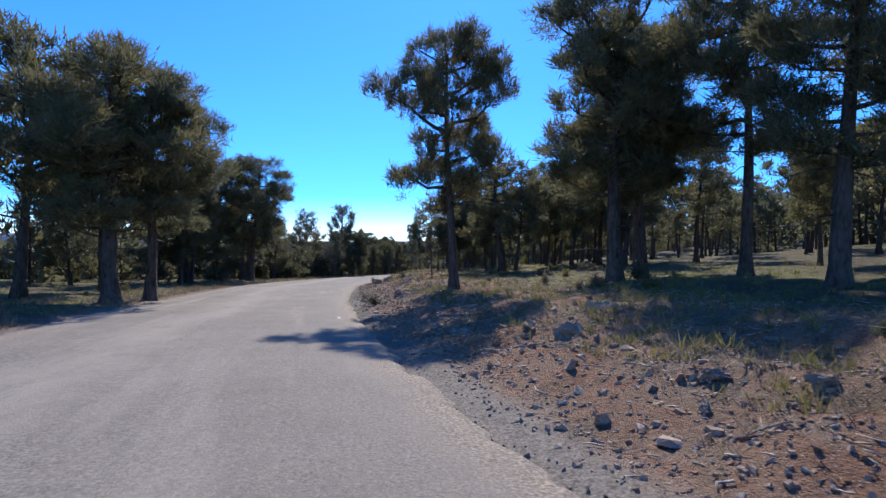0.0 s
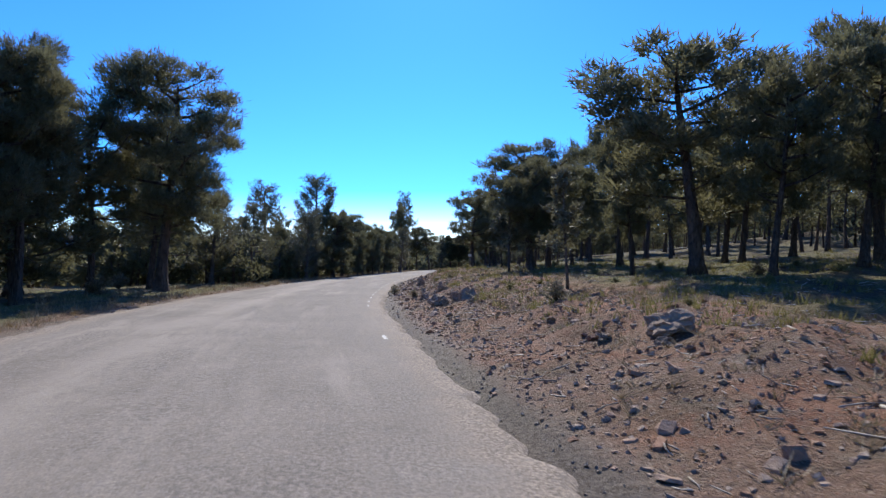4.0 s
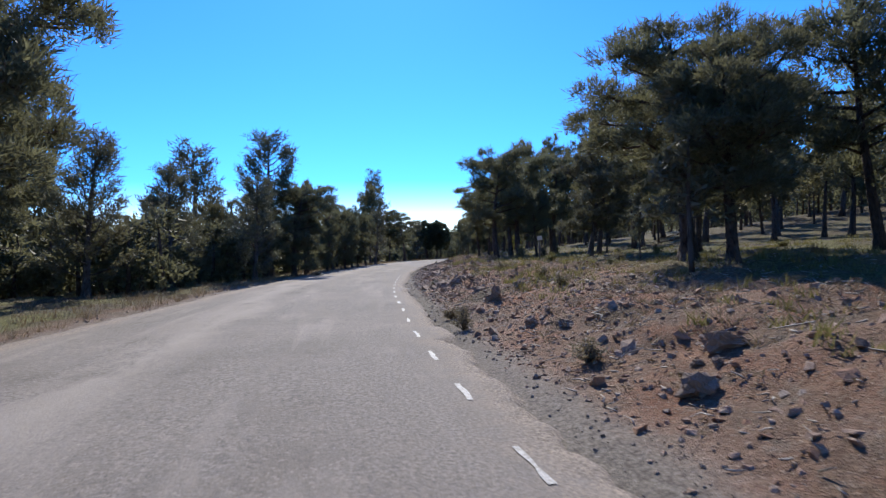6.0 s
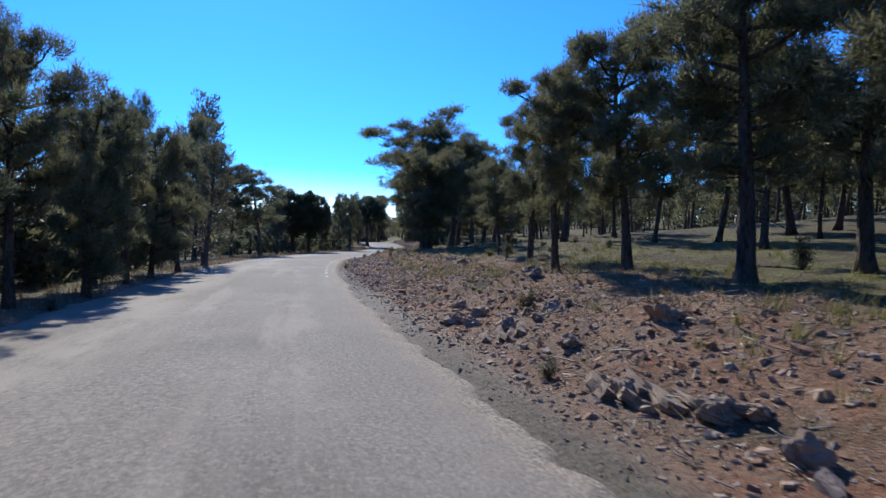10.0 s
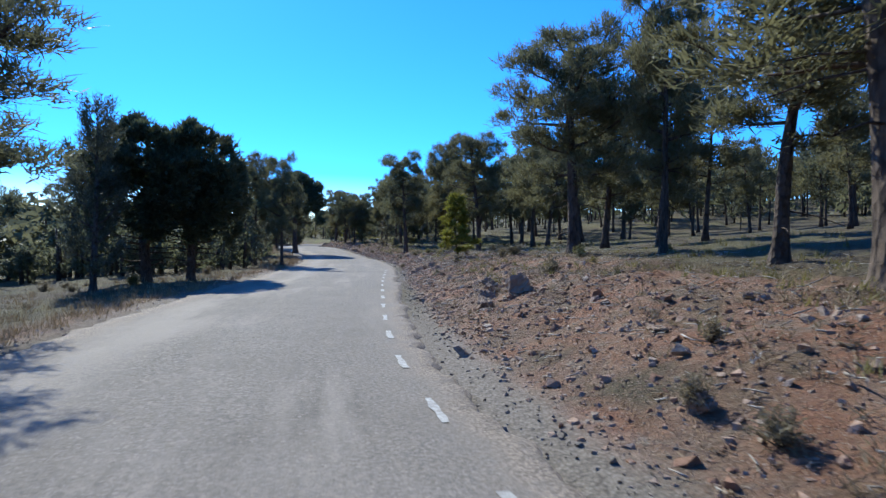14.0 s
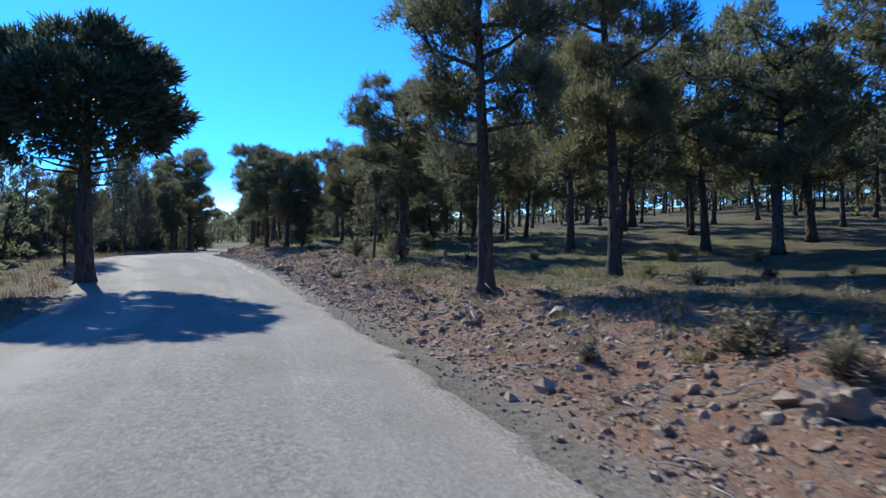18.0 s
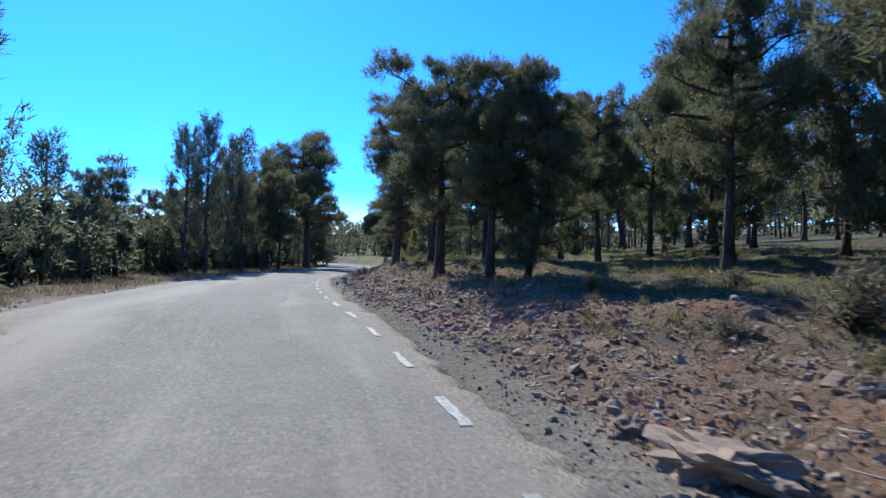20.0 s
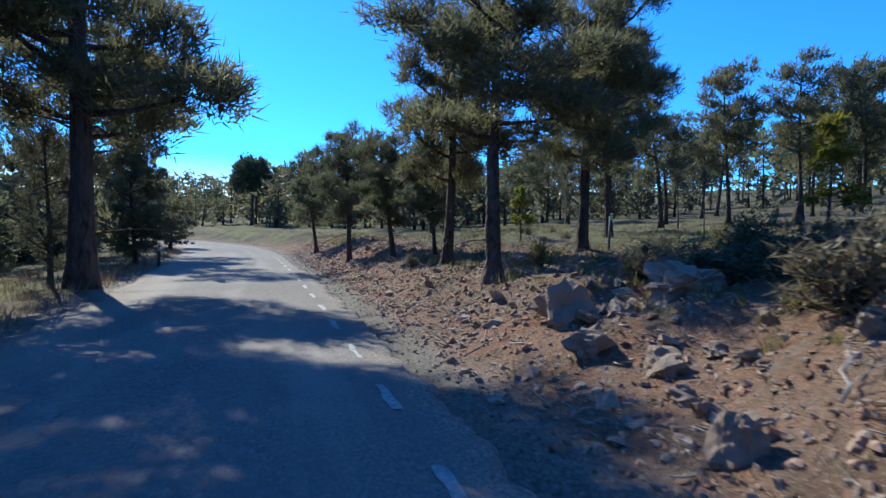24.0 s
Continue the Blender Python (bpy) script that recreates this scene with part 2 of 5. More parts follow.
def make_leaf(name, dark, light, through_part=0.3):
    m = Mat(name, 0.6, 0.25)
    geo = m.t.nodes.new("ShaderNodeNewGeometry")
    ob = m.t.nodes.new("ShaderNodeObjectInfo")
    c = m.mix(geo.outputs["Random Per Island"], dark, light)
    tree = m.math("MULTIPLY", ob.outputs["Random"], 0.6)
    c = m.mix(tree, c, tuple(0.55 * (p + q) * k for p, q, k in zip(dark, light, (1.25, 1.0, 0.75))))
    clump = m.noise(0.9, 3, 0.6)
    c = m.mix(m.span(clump, 0.35, 0.65), m.mix(1.0, c, (0.78, 0.78, 0.8), "MULTIPLY"), c)
    m.color(c)
    tl = m.t.nodes.new("ShaderNodeBsdfTranslucent")
    m.link(c, tl.inputs["Color"])
    mx = m.t.nodes.new("ShaderNodeMixShader")
    mx.inputs["Fac"].default_value = through_part
    m.link(m.b.outputs[0], mx.inputs[1])
    m.link(tl.outputs[0], mx.inputs[2])
    m.link(mx.outputs[0], m.t.nodes["Material Output"].inputs["Surface"])
    return m.m


def make_plain(name, a, b, scale=6, rough=0.8):
    m = Mat(name, rough, 0.3)
    m.color(m.ramp(m.noise(scale, 5, 0.65), (0.35, a), (0.65, b)))
    return m.m


ASPHALT, PAINT, SOIL = make_asphalt(), make_paint(), make_ground()
LIMESTONE = make_rock("limestone", (0.25, 0.2, 0.155), (0.5, 0.43, 0.355), (0.36, 0.25, 0.175))
STONES = make_rock("bank_stones", (0.31, 0.235, 0.175), (0.6, 0.505, 0.41), (0.39, 0.235, 0.155))
CLODS = make_rock("soil_clods", (0.22, 0.115, 0.072), (0.38, 0.23, 0.15), (0.32, 0.18, 0.115))
GRAVEL = make_rock("road_gravel", (0.13, 0.118, 0.105), (0.4, 0.355, 0.305), (0.24, 0.19, 0.15))
BARK = make_bark("pine_bark", (0.055, 0.041, 0.033), (0.15, 0.115, 0.09))
BARK_GREY = make_bark("juniper_bark", (0.06, 0.052, 0.045), (0.17, 0.15, 0.13))
NEEDLES = make_leaf("pine_needles", (0.105, 0.113, 0.066), (0.195, 0.197, 0.112), 0.5)
JUNIPER = make_leaf("juniper_scales", (0.08, 0.088, 0.06), (0.17, 0.175, 0.115), 0.4)
DENSE = make_leaf("dense_needles", (0.06, 0.077, 0.048), (0.14, 0.16, 0.09), 0.36)
SILVER = make_leaf("silvery_leaves", (0.10, 0.11, 0.075), (0.2, 0.205, 0.14))
YELLOW = make_leaf("young_pine_needles", (0.12, 0.14, 0.025), (0.27, 0.27, 0.05), 0.5)
GRASS = make_leaf("grass_blades", (0.11, 0.12, 0.035), (0.3, 0.265, 0.11), 0.4)
STRAW = make_leaf("dry_stalks", (0.17, 0.135, 0.08), (0.36, 0.3, 0.2), 0.2)
LITTER = make_leaf("dry_litter", (0.13, 0.085, 0.05), (0.36, 0.27, 0.17), 0.1)
SHRUB = make_leaf("shrub_leaves", (0.13, 0.12, 0.08), (0.28, 0.25, 0.17), 0.35)
DEADWOOD = make_plain("bleached_dead_wood", (0.2, 0.17, 0.14), (0.46, 0.42, 0.36), 9)
# distance haze painted as a flat blue base colour, no air is modelled
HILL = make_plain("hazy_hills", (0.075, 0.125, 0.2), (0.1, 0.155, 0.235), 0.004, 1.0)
WHITE_METAL = make_plain("painted_metal", (0.55, 0.55, 0.53), (0.72, 0.72, 0.7), 12, 0.5)
DARK_METAL = make_plain("weathered_steel", (0.06, 0.055, 0.05), (0.14, 0.12, 0.1), 14, 0.6)
WIRE = make_plain("cable_sheath", (0.03, 0.03, 0.03), (0.06, 0.06, 0.06), 10, 0.6)

# ---- plan: the road's line, its edges and the lie of the land ----
ROAD_LINE = [(7.5, -29.1), (3.7, -14.5), (0.0, 0.0), (-3.5, 14.6), (-6.0, 29.4), (-7.8, 44.3), (-7.9, 59.2), (-6.6, 74.2), (-4.5, 89.0), (-1.7, 103.8), (2.3, 118.2), (8.3, 131.9), (14.8, 145.4), (20.4, 159.3), (24.4, 173.8), (27.6, 188.4), (32.1, 202.8), (37.8, 216.6), (43.5, 230.5), (48.7, 244.6), (51.7, 259.2), (51.7, 274.2), (49.2, 289.0), (45.3, 303.4), (40.3, 317.5), (34.7, 331.5), (28.7, 345.2), (22.5, 358.9), (16.2, 372.5), (10.0, 386.2), (3.8, 399.8)]


def smooth_line(points, n):
    p = np.array(points)
    p = np.vstack([2 * p[0] - p[1], p, 2 * p[-1] - p[-2]])
    out = []
    for i in range(1, len(p) - 2):
        a, b, c, d = p[i - 1:i + 3]
        for k in range(n):
            t = k / n
            out.append(0.5 * (2 * b + (c - a) * t + (2 * a - 5 * b + 4 * c - d) * t * t + (3 * b - a - 3 * c + d) * t ** 3))
    out.append(p[-2])
    return np.array(out)


LINE = smooth_line(ROAD_LINE, 10)
LINE_S = -30 + np.r_[0, np.cumsum(np.hypot(*np.diff(LINE, axis=0).T))]
LINE_D = np.gradient(LINE, axis=0)
LINE_D /= np.hypot(*LINE_D.T)[:, None]


SEG_A, SEG_V = LINE[:-1], np.diff(LINE, axis=0)
SEG_L = np.hypot(*SEG_V.T)


def along(pts):
    """For points in plan: the metres along the road and the metres to its right."""
    pts = np.atleast_2d(np.asarray(pts, float))
    near, last = np.zeros(len(pts), int), len(SEG_A) - 1
    best = np.full(len(pts), 1e18)
    for i in range(0, len(LINE), 6):          # the nearest mark of a coarse line, then the pieces round it
        r = (pts[:, 0] - LINE[i, 0]) ** 2 + (pts[:, 1] - LINE[i, 1]) ** 2
        m = r < best
        best[m], near[m] = r[m], i
    best = np.full(len(pts), 1e18)
    s, u = np.zeros(len(pts)), np.zeros(len(pts))
    for k in range(-7, 7):
        i = np.clip(near + k, 0, last)
        a, d, size = SEG_A[i], SEG_V[i], SEG_L[i]
        e = pts - a
        t = (e[:, 0] * d[:, 0] + e[:, 1] * d[:, 1]) / size ** 2
        t = np.minimum(np.maximum(t, np.where(i == 0, -4000, 0)), np.where(i == last, 4000, 1))
        ex, ey = e[:, 0] - t * d[:, 0], e[:, 1] - t * d[:, 1]
        r = ex * ex + ey * ey
        m = r < best
        best[m], s[m] = r[m], (LINE_S[i] + t * size)[m]
        u[m] = (np.sign(d[:, 1] * ex - d[:, 0] * ey) * np.sqrt(r))[m]
    return s, u


def place(s, u):
    """Plan coordinates of a point s along the road and u to its right."""
    x, y = np.interp(s, LINE_S, LINE[:, 0]), np.interp(s, LINE_S, LINE[:, 1])
    dx, dy = np.interp(s, LINE_S, LINE_D[:, 0]), np.interp(s, LINE_S, LINE_D[:, 1])
    return x + u * dy, y - u * dx


def station(s):
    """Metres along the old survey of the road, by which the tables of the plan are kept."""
    return np.interp(s, [-30, 0.0, 7.8, 20.6, 36.1, 53.1, 81.5, 100.9, 115.1, 129.8, 145.6, 173.0, 193.2, 217.8, 417.8],
                     [-30, 0.0, 9.3, 24.5, 40.0, 57.3, 83.8, 107.7, 122.3, 137.2, 155.2, 189.0, 212.6, 237.8, 437.8])


def tab(s, *kv):
    return np.interp(station(s), kv[0::2], kv[1::2])


def step(x, a, b):
    t = np.clip((x - a) / (b - a), 0, 1)
    return t * t * (3 - 2 * t)


def rise(s):
    return 0.8 * step(station(s), 182, 212)


def right_edge(s):
    return tab(s, 0, 1.8, 30, 1.6, 60, 2.2, 85, 1.9, 130, 1.5, 160, 1.9, 190, 1.9, 206, 1.8, 217, 1.4, 226, 1.25, 231, 1.48, 250, 1.7)


def left_edge(s):
    return tab(s, 20, -5.6, 45, -5.6, 62, -4.6, 90, -4.0, 150, -3.9, 175, -3.7, 190, -3.7, 203, -4.3, 230, -3.4, 250, -2.7, 270, -3.0)


def lumps(x, y):
    """Uneven ground, in metres."""
    return (np.sin(x * 1.9 + 1.3 * np.sin(y * 0.8)) * np.sin(y * 2.2 + np.sin(x * 1.1)) * 0.5
            + np.sin(x * 4.7 + y * 1.3) * np.sin(y * 5.3 - x * 0.9) * 0.3 + np.sin(x * 0.6) * np.sin(y * 0.5 + 1) * 0.9)


LATTICE = np.random.default_rng(9).uniform(-1, 1, (256, 256))


def value_noise(x, y, wave):
    """Smooth random heights of that wavelength, from -1 to 1."""
    a, b = np.asarray(x, float) / wave, np.asarray(y, float) / wave
    i, j = np.floor(a).astype(int), np.floor(b).astype(int)
    p, q = a - i, b - j
    p, q = p * p * (3 - 2 * p), q * q * (3 - 2 * q)
    i0, i1, j0, j1 = i % 256, (i + 1) % 256, j % 256, (j + 1) % 256
    return (LATTICE[i0, j0] * (1 - p) + LATTICE[i1, j0] * p) * (1 - q) + (LATTICE[i0, j1] * (1 - p) + LATTICE[i1, j1] * p) * q


def crumble(x, y):
    """Clods, ledges and wash-outs of the cut bank."""
    ledge = 1 - 2 * np.abs(value_noise(x + 40, y, 1.7))
    return 0.10 * ledge + 0.075 * value_noise(x, y, 0.85) + 0.05 * value_noise(x + 9, y + 5, 0.42) + 0.028 * value_noise(x, y + 3, 0.24)


def land(s, u, x, y):
    """Height of the ground."""
    bank = tab(s, 0, .4, 30, .4, 60, .7, 90, .5, 130, .55, 165, .45, 190, .35, 205, .4, 225, .7, 250, .75)
    slope = tab(s, 0, .06, 50, .06, 90, .05, 130, .1, 160, .08, 190, .06, 230, .075)
    fall = tab(s, 60, .0, 80, .07, 130, .1, 180, .05, 195, .02, 215, .02, 235, .05)
    r, l = u - right_edge(s), left_edge(s) - u
    zr = bank * step(r, .5, 3.2) + slope * np.clip(r - 2.5, 0, 120) + .03 * np.clip(r - 30, 0, 90)
    zr = zr - .05 * (1 - step(r, .05, .6))
    zl = -.05 + .02 * step(l, .05, .6) - fall * np.clip(l - 1.2, 0, 30) - .5 * fall * np.clip(l - 31, 0, 120)
    z = np.where(r > 0, zr, np.where(l > 0, zl, -0.05))
    off = np.maximum(r, l)
    return rise(s) + z + lumps(x, y) * (0.02 * step(off, .1, .8) + 0.07 * step(off, .9, 3.0)) - 0.03 * (1 - step(off, 0, 0.25)) \
        + crumble(x, y) * step(r, .55, 1.8) * (1 - 0.72 * step(r, 5.0, 8.5)) * (1 - step(r, 16, 24)) + 0.25 * crumble(x, y) * step(l, .6, 1.6) * (1 - step(l, 10, 16))


def ground_at(x, y):
    s, u = along([(x, y)])
    return float(land(s, u, np.array([x]), np.array([y]))[0])


# ---- mesh helpers ----
def mesh_from(name, verts, faces, material, smooth=False):
    me = bpy.data.meshes.new(name)
    me.from_pydata([tuple(v) for v in verts], [], faces)
    me.materials.append(material)
    if smooth:
        me.polygons.foreach_set("use_smooth", [True] * len(me.polygons))
    me.update()
    return me


def tri_mesh(name, verts, tris, material, flat=False):
    """A fast mesh from arrays of corners and triangles."""
    me = bpy.data.meshes.new(name)
    me.vertices.add(len(verts))
    me.vertices.foreach_set("co", np.asarray(verts, np.float32).ravel())
    me.loops.add(len(tris) * 3)
    me.loops.foreach_set("vertex_index", np.asarray(tris, np.int32).ravel())
    me.polygons.add(len(tris))
    me.polygons.foreach_set("loop_start", np.arange(0, len(tris) * 3, 3, dtype=np.int32))
    me.materials.append(material)
    me.update(calc_edges=True)
    me.validate()
    if flat:
        me.shade_flat()
    return me


def part(name, me, parent, label=""):
    ob = new(name, me)
    ob.parent = parent
    return tagged(ob, label=label)


class Tubes:
    """Gathers tapered tubes into one mesh."""

    def __init__(self):
        self.v, self.f = [], []

    def add(self, pts, radii, sides, rough=0.0, rng=None):
        pts = [Vector(p) for p in pts]
        base = len(self.v)
        ref = Vector((0.31, 0.77, 0.2)).normalized()
        for i, (p, r) in enumerate(zip(pts, radii)):
            d = (pts[min(i + 1, len(pts) - 1)] - pts[max(i - 1, 0)]).normalized()
            a = d.cross(ref).normalized() if abs(d.dot(ref)) < 0.95 else d.cross(Vector((1, 0, 0))).normalized()
            b = d.cross(a)
            for k in range(sides):
                t = 2 * math.pi * k / sides
                q = r * (1 + (rng.uniform(-rough, rough) if rng else 0))
                self.v.append(p + a * (math.cos(t) * q) + b * (math.sin(t) * q))
        for i in range(len(pts) - 1):
            for k in range(sides):
                a, b = base + i * sides + k, base + i * sides + (k + 1) % sides
                self.f.append((a, b, b + sides, a + sides))
        self.f.append(tuple(range(base + (len(pts) - 1) * sides, base + len(pts) * sides)))
        self.f.append(tuple(reversed(range(base, base + sides))))

    def mesh(self, name, material):
        return mesh_from(name, self.v, self.f, material, True)


def tufts(name, centres, outs, each, length, width, spread, material, rng, puff=0.42):
    """Sprays of narrow blades round the given points, pointing out."""
    c = np.repeat(np.asarray(centres, float), each, axis=0)
    o = np.repeat(np.asarray(outs, float), each, axis=0)
    n = len(c)
    d = o + rng.normal(0, spread, (n, 3))
    d /= np.linalg.norm(d, axis=1)[:, None] + 1e-9
    ln = length * rng.uniform(0.55, 1.25, n)[:, None]
    c = c + rng.normal(0, length * puff, (n, 3))
    side = np.cross(d, rng.normal(0, 1, (n, 3)))
    side /= np.linalg.norm(side, axis=1)[:, None] + 1e-9
    w = width * rng.uniform(0.6, 1.3, n)[:, None]
    v = np.empty((n, 3, 3))
    v[:, 0], v[:, 1], v[:, 2] = c - side * w * 0.5, c + side * w * 0.5, c + d * ln
    return tri_mesh(name, v.reshape(-1, 3), np.arange(3 * n).reshape(-1, 3), material)


# ---- ground sheet ----
def build_ground():
    w = np.r_[np.arange(-16, -3, 0.4), np.arange(-3, 1.2, 0.5), np.arange(1.2, 8.2, 0.13), np.arange(8.2, 20, 0.4)]
    grow = [20.0]
    while grow[-1] < 3500:
        grow.append(grow[-1] * 1.16 + 0.2)
    w = np.r_[-np.array(grow[::-1]) + 4, w[1:], np.array(grow)]
    v = np.r_[np.arange(-6, 250, 0.24), np.arange(250, 275, 0.5)]
    grow = [275.0]
    while grow[-1] < 4000:
        grow.append(grow[-1] + (grow[-1] - 271) * 0.22 + 0.3)
    back = -np.array([8, 12, 20, 35, 70, 150, 400, 1000, 2500.0])[::-1]
    v = np.r_[back, v, np.array(grow)]
    ang = radians(-11.0)
    ax, ay = -math.sin(ang), math.cos(ang)
    bow = np.interp(v, LINE @ np.array([ax, ay]), LINE @ np.array([ay, -ax]))   # keeps the fine strip on the road
    W, V = np.meshgrid(w, v)
    shift = np.repeat(bow[:, None], len(w), axis=1) * np.clip(1.4 - np.abs(W) / 60, 0, 1)
    X, Y = ax * V + ay * (W + shift), ay * V - ax * (W + shift)
    x, y = X.ravel(), Y.ravel()
    s, u = along(np.c_[x, y])
    z = land(s, u, x, y)
    far = np.maximum(np.abs(u) - 110, 0)
    z = np.where(u > 0, z - 0.02 * far, np.maximum(z - 0.03 * far, -40))
    cols = len(w)
    i = np.arange(len(v) - 1)[:, None] * cols + np.arange(cols - 1)[None, :]
    i = i.ravel()
    quads = np.c_[i, i + 1, i + cols + 1, i + cols]
    tris = np.vstack([quads[:, [0, 1, 2]], quads[:, [0, 2, 3]]])
    me = tri_mesh("ground", np.c_[x, y, z], tris, SOIL)
    me.polygons.foreach_set("use_smooth", [True] * len(me.polygons))
    r, l = u - right_edge(s), left_edge(s) - u
    n1 = np.sin(x * 0.31 + 1.7 * np.sin(y * 0.13)) * np.sin(y * 0.27 + np.sin(x * 0.19))
    reach = tab(s, 0, 6.0, 30, 6.5, 55, 6.0, 80, 5.0, 110, 6, 135, 6, 165, 6, 190, 4, 225, 5, 250, 5.5, 268, 5, 280, 1.2)
    bare = step(r, 0.2, 0.7) * (1 - step(r, reach - 1.5, reach + 1.5 + n1)) + 0.5 * step(l, 0, .4) * (1 - step(l, .8, 1.6))
    grass = step(r, reach - 2, reach + 1) * (1 - 0.55 * step(r, 14, 26)) + step(l, 0.7, 1.8)
    grass = grass * tab(s, 0, 1.0, 60, 1.0, 90, .9, 110, .8, 125, .3, 180, .35, 195, .9, 215, .8, 235, 1.0)
    grit = (step(r, -0.3, 0.0) * (1 - step(r, 0.3, 0.9)) + step(l, -0.3, 0.0) * (1 - step(l, 0.3, 0.6))) * (0.6 + 0.3 * n1)
    for name, val in (("bare", bare), ("grass", grass), ("grit", grit), ("far", step(np.abs(u), 70, 140))):
        at = me.attributes.new(name, "FLOAT", "POINT")
        at.data.foreach_set("value", np.clip(val, 0, 1).astype(np.float32))
    return tagged(new("ground", me), "red stony soil with pine litter and patchy grass", "ground", kind="structure")


build_ground()


def build_road():
    s = np.r_[np.arange(-28, 0, 0.5), np.arange(0, 255, 0.13), np.arange(255, 400, 0.6)]
    rng = np.random.default_rng(4)
    cols = np.array([0, .012, .05, .12, .2, .3, .4, .5, .6, .7, .8, .88, .95, .985, 1.0])
    jag = lambda: np.convolve(rng.normal(0, 0.075, len(s)), [.25, .5, .25], "same") + np.convolve(rng.normal(0, .5, len(s)), np.ones(9) / 9, "same") * .14 \
        + np.convolve(rng.normal(0, .5, len(s)), np.ones(40) / 40, "same") * .5
    le, re = left_edge(s) + jag(), right_edge(s) + jag()
    verts, worn, dust, lane, seam = [], [], [], [], []
    sway = 0.3 * np.sin(s * 0.21) + 0.14 * np.sin(s * 0.83 + 1)
    for k, f in enumerate(cols):
        u = le + (re - le) * f
        x, y = place(s, u)
        drop = -0.075 if k in (0, len(cols) - 1) else 0.0
        z = rise(s) + 0.03 * (1 - (2 * f - 1) ** 2) - 0.012 + drop
        verts.append(np.c_[x, y, z])
        seam.append(np.exp(-np.abs((u + 2.5 + sway) / .5) ** 4))
        lane.append(np.c_[u, s, np.zeros(len(s))])
        worn.append(np.exp(-((u + 0.9) / .35) ** 2) * .7 + np.exp(-((u - 0.75) / .3) ** 2) * .7 + step(u, -2.1, -1.6) * .34 + step(u, 0.4, 1.2) * .3 + np.exp(-((u + 2.6) / .3) ** 2) * .4)
        dust.append(np.maximum(step(f * (re - le), re - le - .8, re - le - .05), 1 - step(f * (re - le), 0.1, 1.1)) + tab(s, 0, .35, 30, .3, 60, .1, 400, .1))
    n = len(s)
    verts = np.vstack(verts)
    quads = []
    for k in range(len(cols) - 1):
        i = np.arange(n - 1) + k * n
        quads.append(np.c_[i, i + n, i + n + 1, i + 1])
    q = np.vstack(quads)
    me = tri_mesh("road", verts, np.vstack([q[:, [0, 1, 2]], q[:, [0, 2, 3]]]), ASPHALT)
    for name, val in (("worn", worn), ("dust", dust), ("seam", seam)):
        at = me.attributes.new(name, "FLOAT", "POINT")
        at.data.foreach_set("value", np.clip(np.concatenate(val), 0, 1).astype(np.float32))
    at = me.attributes.new("lane", "FLOAT_VECTOR", "POINT")
    at.data.foreach_set("vector", np.vstack(lane).astype(np.float32).ravel())
    return tagged(new("road", me), "narrow grey country road of old patched asphalt", "road", kind="structure")


road = build_road()


def build_dash(s0, s1, inset, half, seed):
    """One worn dash of the painted edge line."""
    rng = np.random.default_rng(seed)
    s = np.linspace(s0, s1, 6)
    verts = []
    for side in (-1, 1):
        u = right_edge(s) - inset + side * (half + rng.uniform(-0.022, 0.012, 6))
        x, y = place(s, u)
        f = (u - left_edge(s)) / (right_edge(s) - left_edge(s))
        verts.append(np.c_[x, y, rise(s) + 0.03 * (1 - (2 * f - 1) ** 2) - 0.012 + 0.007])
    v = np.vstack(verts)
    faces = [(i, i + 6, i + 7, i + 1) for i in range(5)]
    return part("edge_line_dash", mesh_from("edge_line_dash", v, faces, PAINT), road, "worn white painted dash")


def dash_run(first, last, gap, chance, long, half, seed):
    rng = random.Random(seed)
    n = int((last - first) / gap)
    for i in range(n + 1):
        if rng.random() < chance:
            s = first + i * gap
            build_dash(s - long / 2, s + long / 2, 0.5, half * rng.uniform(0.85, 1.1), seed + i)


dash_run(17.0, 38, 2.7, 0.4, 0.6, 0.04, 100)
dash_run(44.2, 77, 2.2, 0.92, 0.75, 0.036, 200)
dash_run(100.4, 149, 2.21, 0.97, 0.8, 0.046, 400)
dash_run(151, 168, 2.2, 0.18, 0.6, 0.04, 500)
dash_run(181.0, 250, 2.0, 0.97, 0.8, 0.046, 600)


# ---- far hills, the blue of the haze is in their colour ----
def build_hills():
    verts, faces = [], []
    n = 160
    for i in range(n + 1):
        a = radians(-20 + 130 * i / n)          # from ahead round to the left
        x, y = 40 - math.sin(a) * 2600, 150 + math.cos(a) * 2600
        h = 98 + 20 * math.sin(a * 4.1) + 11 * math.sin(a * 11 + 1) + 5 * math.sin(a * 29) + 2.0 * math.sin(a * 71)
        verts += [(x, y, -60), (x, y, h * 0.55), (x * 1.12, y * 1.12, h)]
        if i:
            b = 3 * (i - 1)
            faces += [(b, b + 3, b + 4, b + 1), (b + 1, b + 4, b + 5, b + 2)]
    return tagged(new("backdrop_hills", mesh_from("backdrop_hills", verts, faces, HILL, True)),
                  "long low hills on the horizon with blue haze painted into their colour", "hills", kind="structure")


build_hills()


# ---- trees ----
def rand_dir(rng, az, tilt):
    return np.array([math.cos(az) * math.cos(tilt), math.sin(az) * math.cos(tilt), math.sin(tilt)])


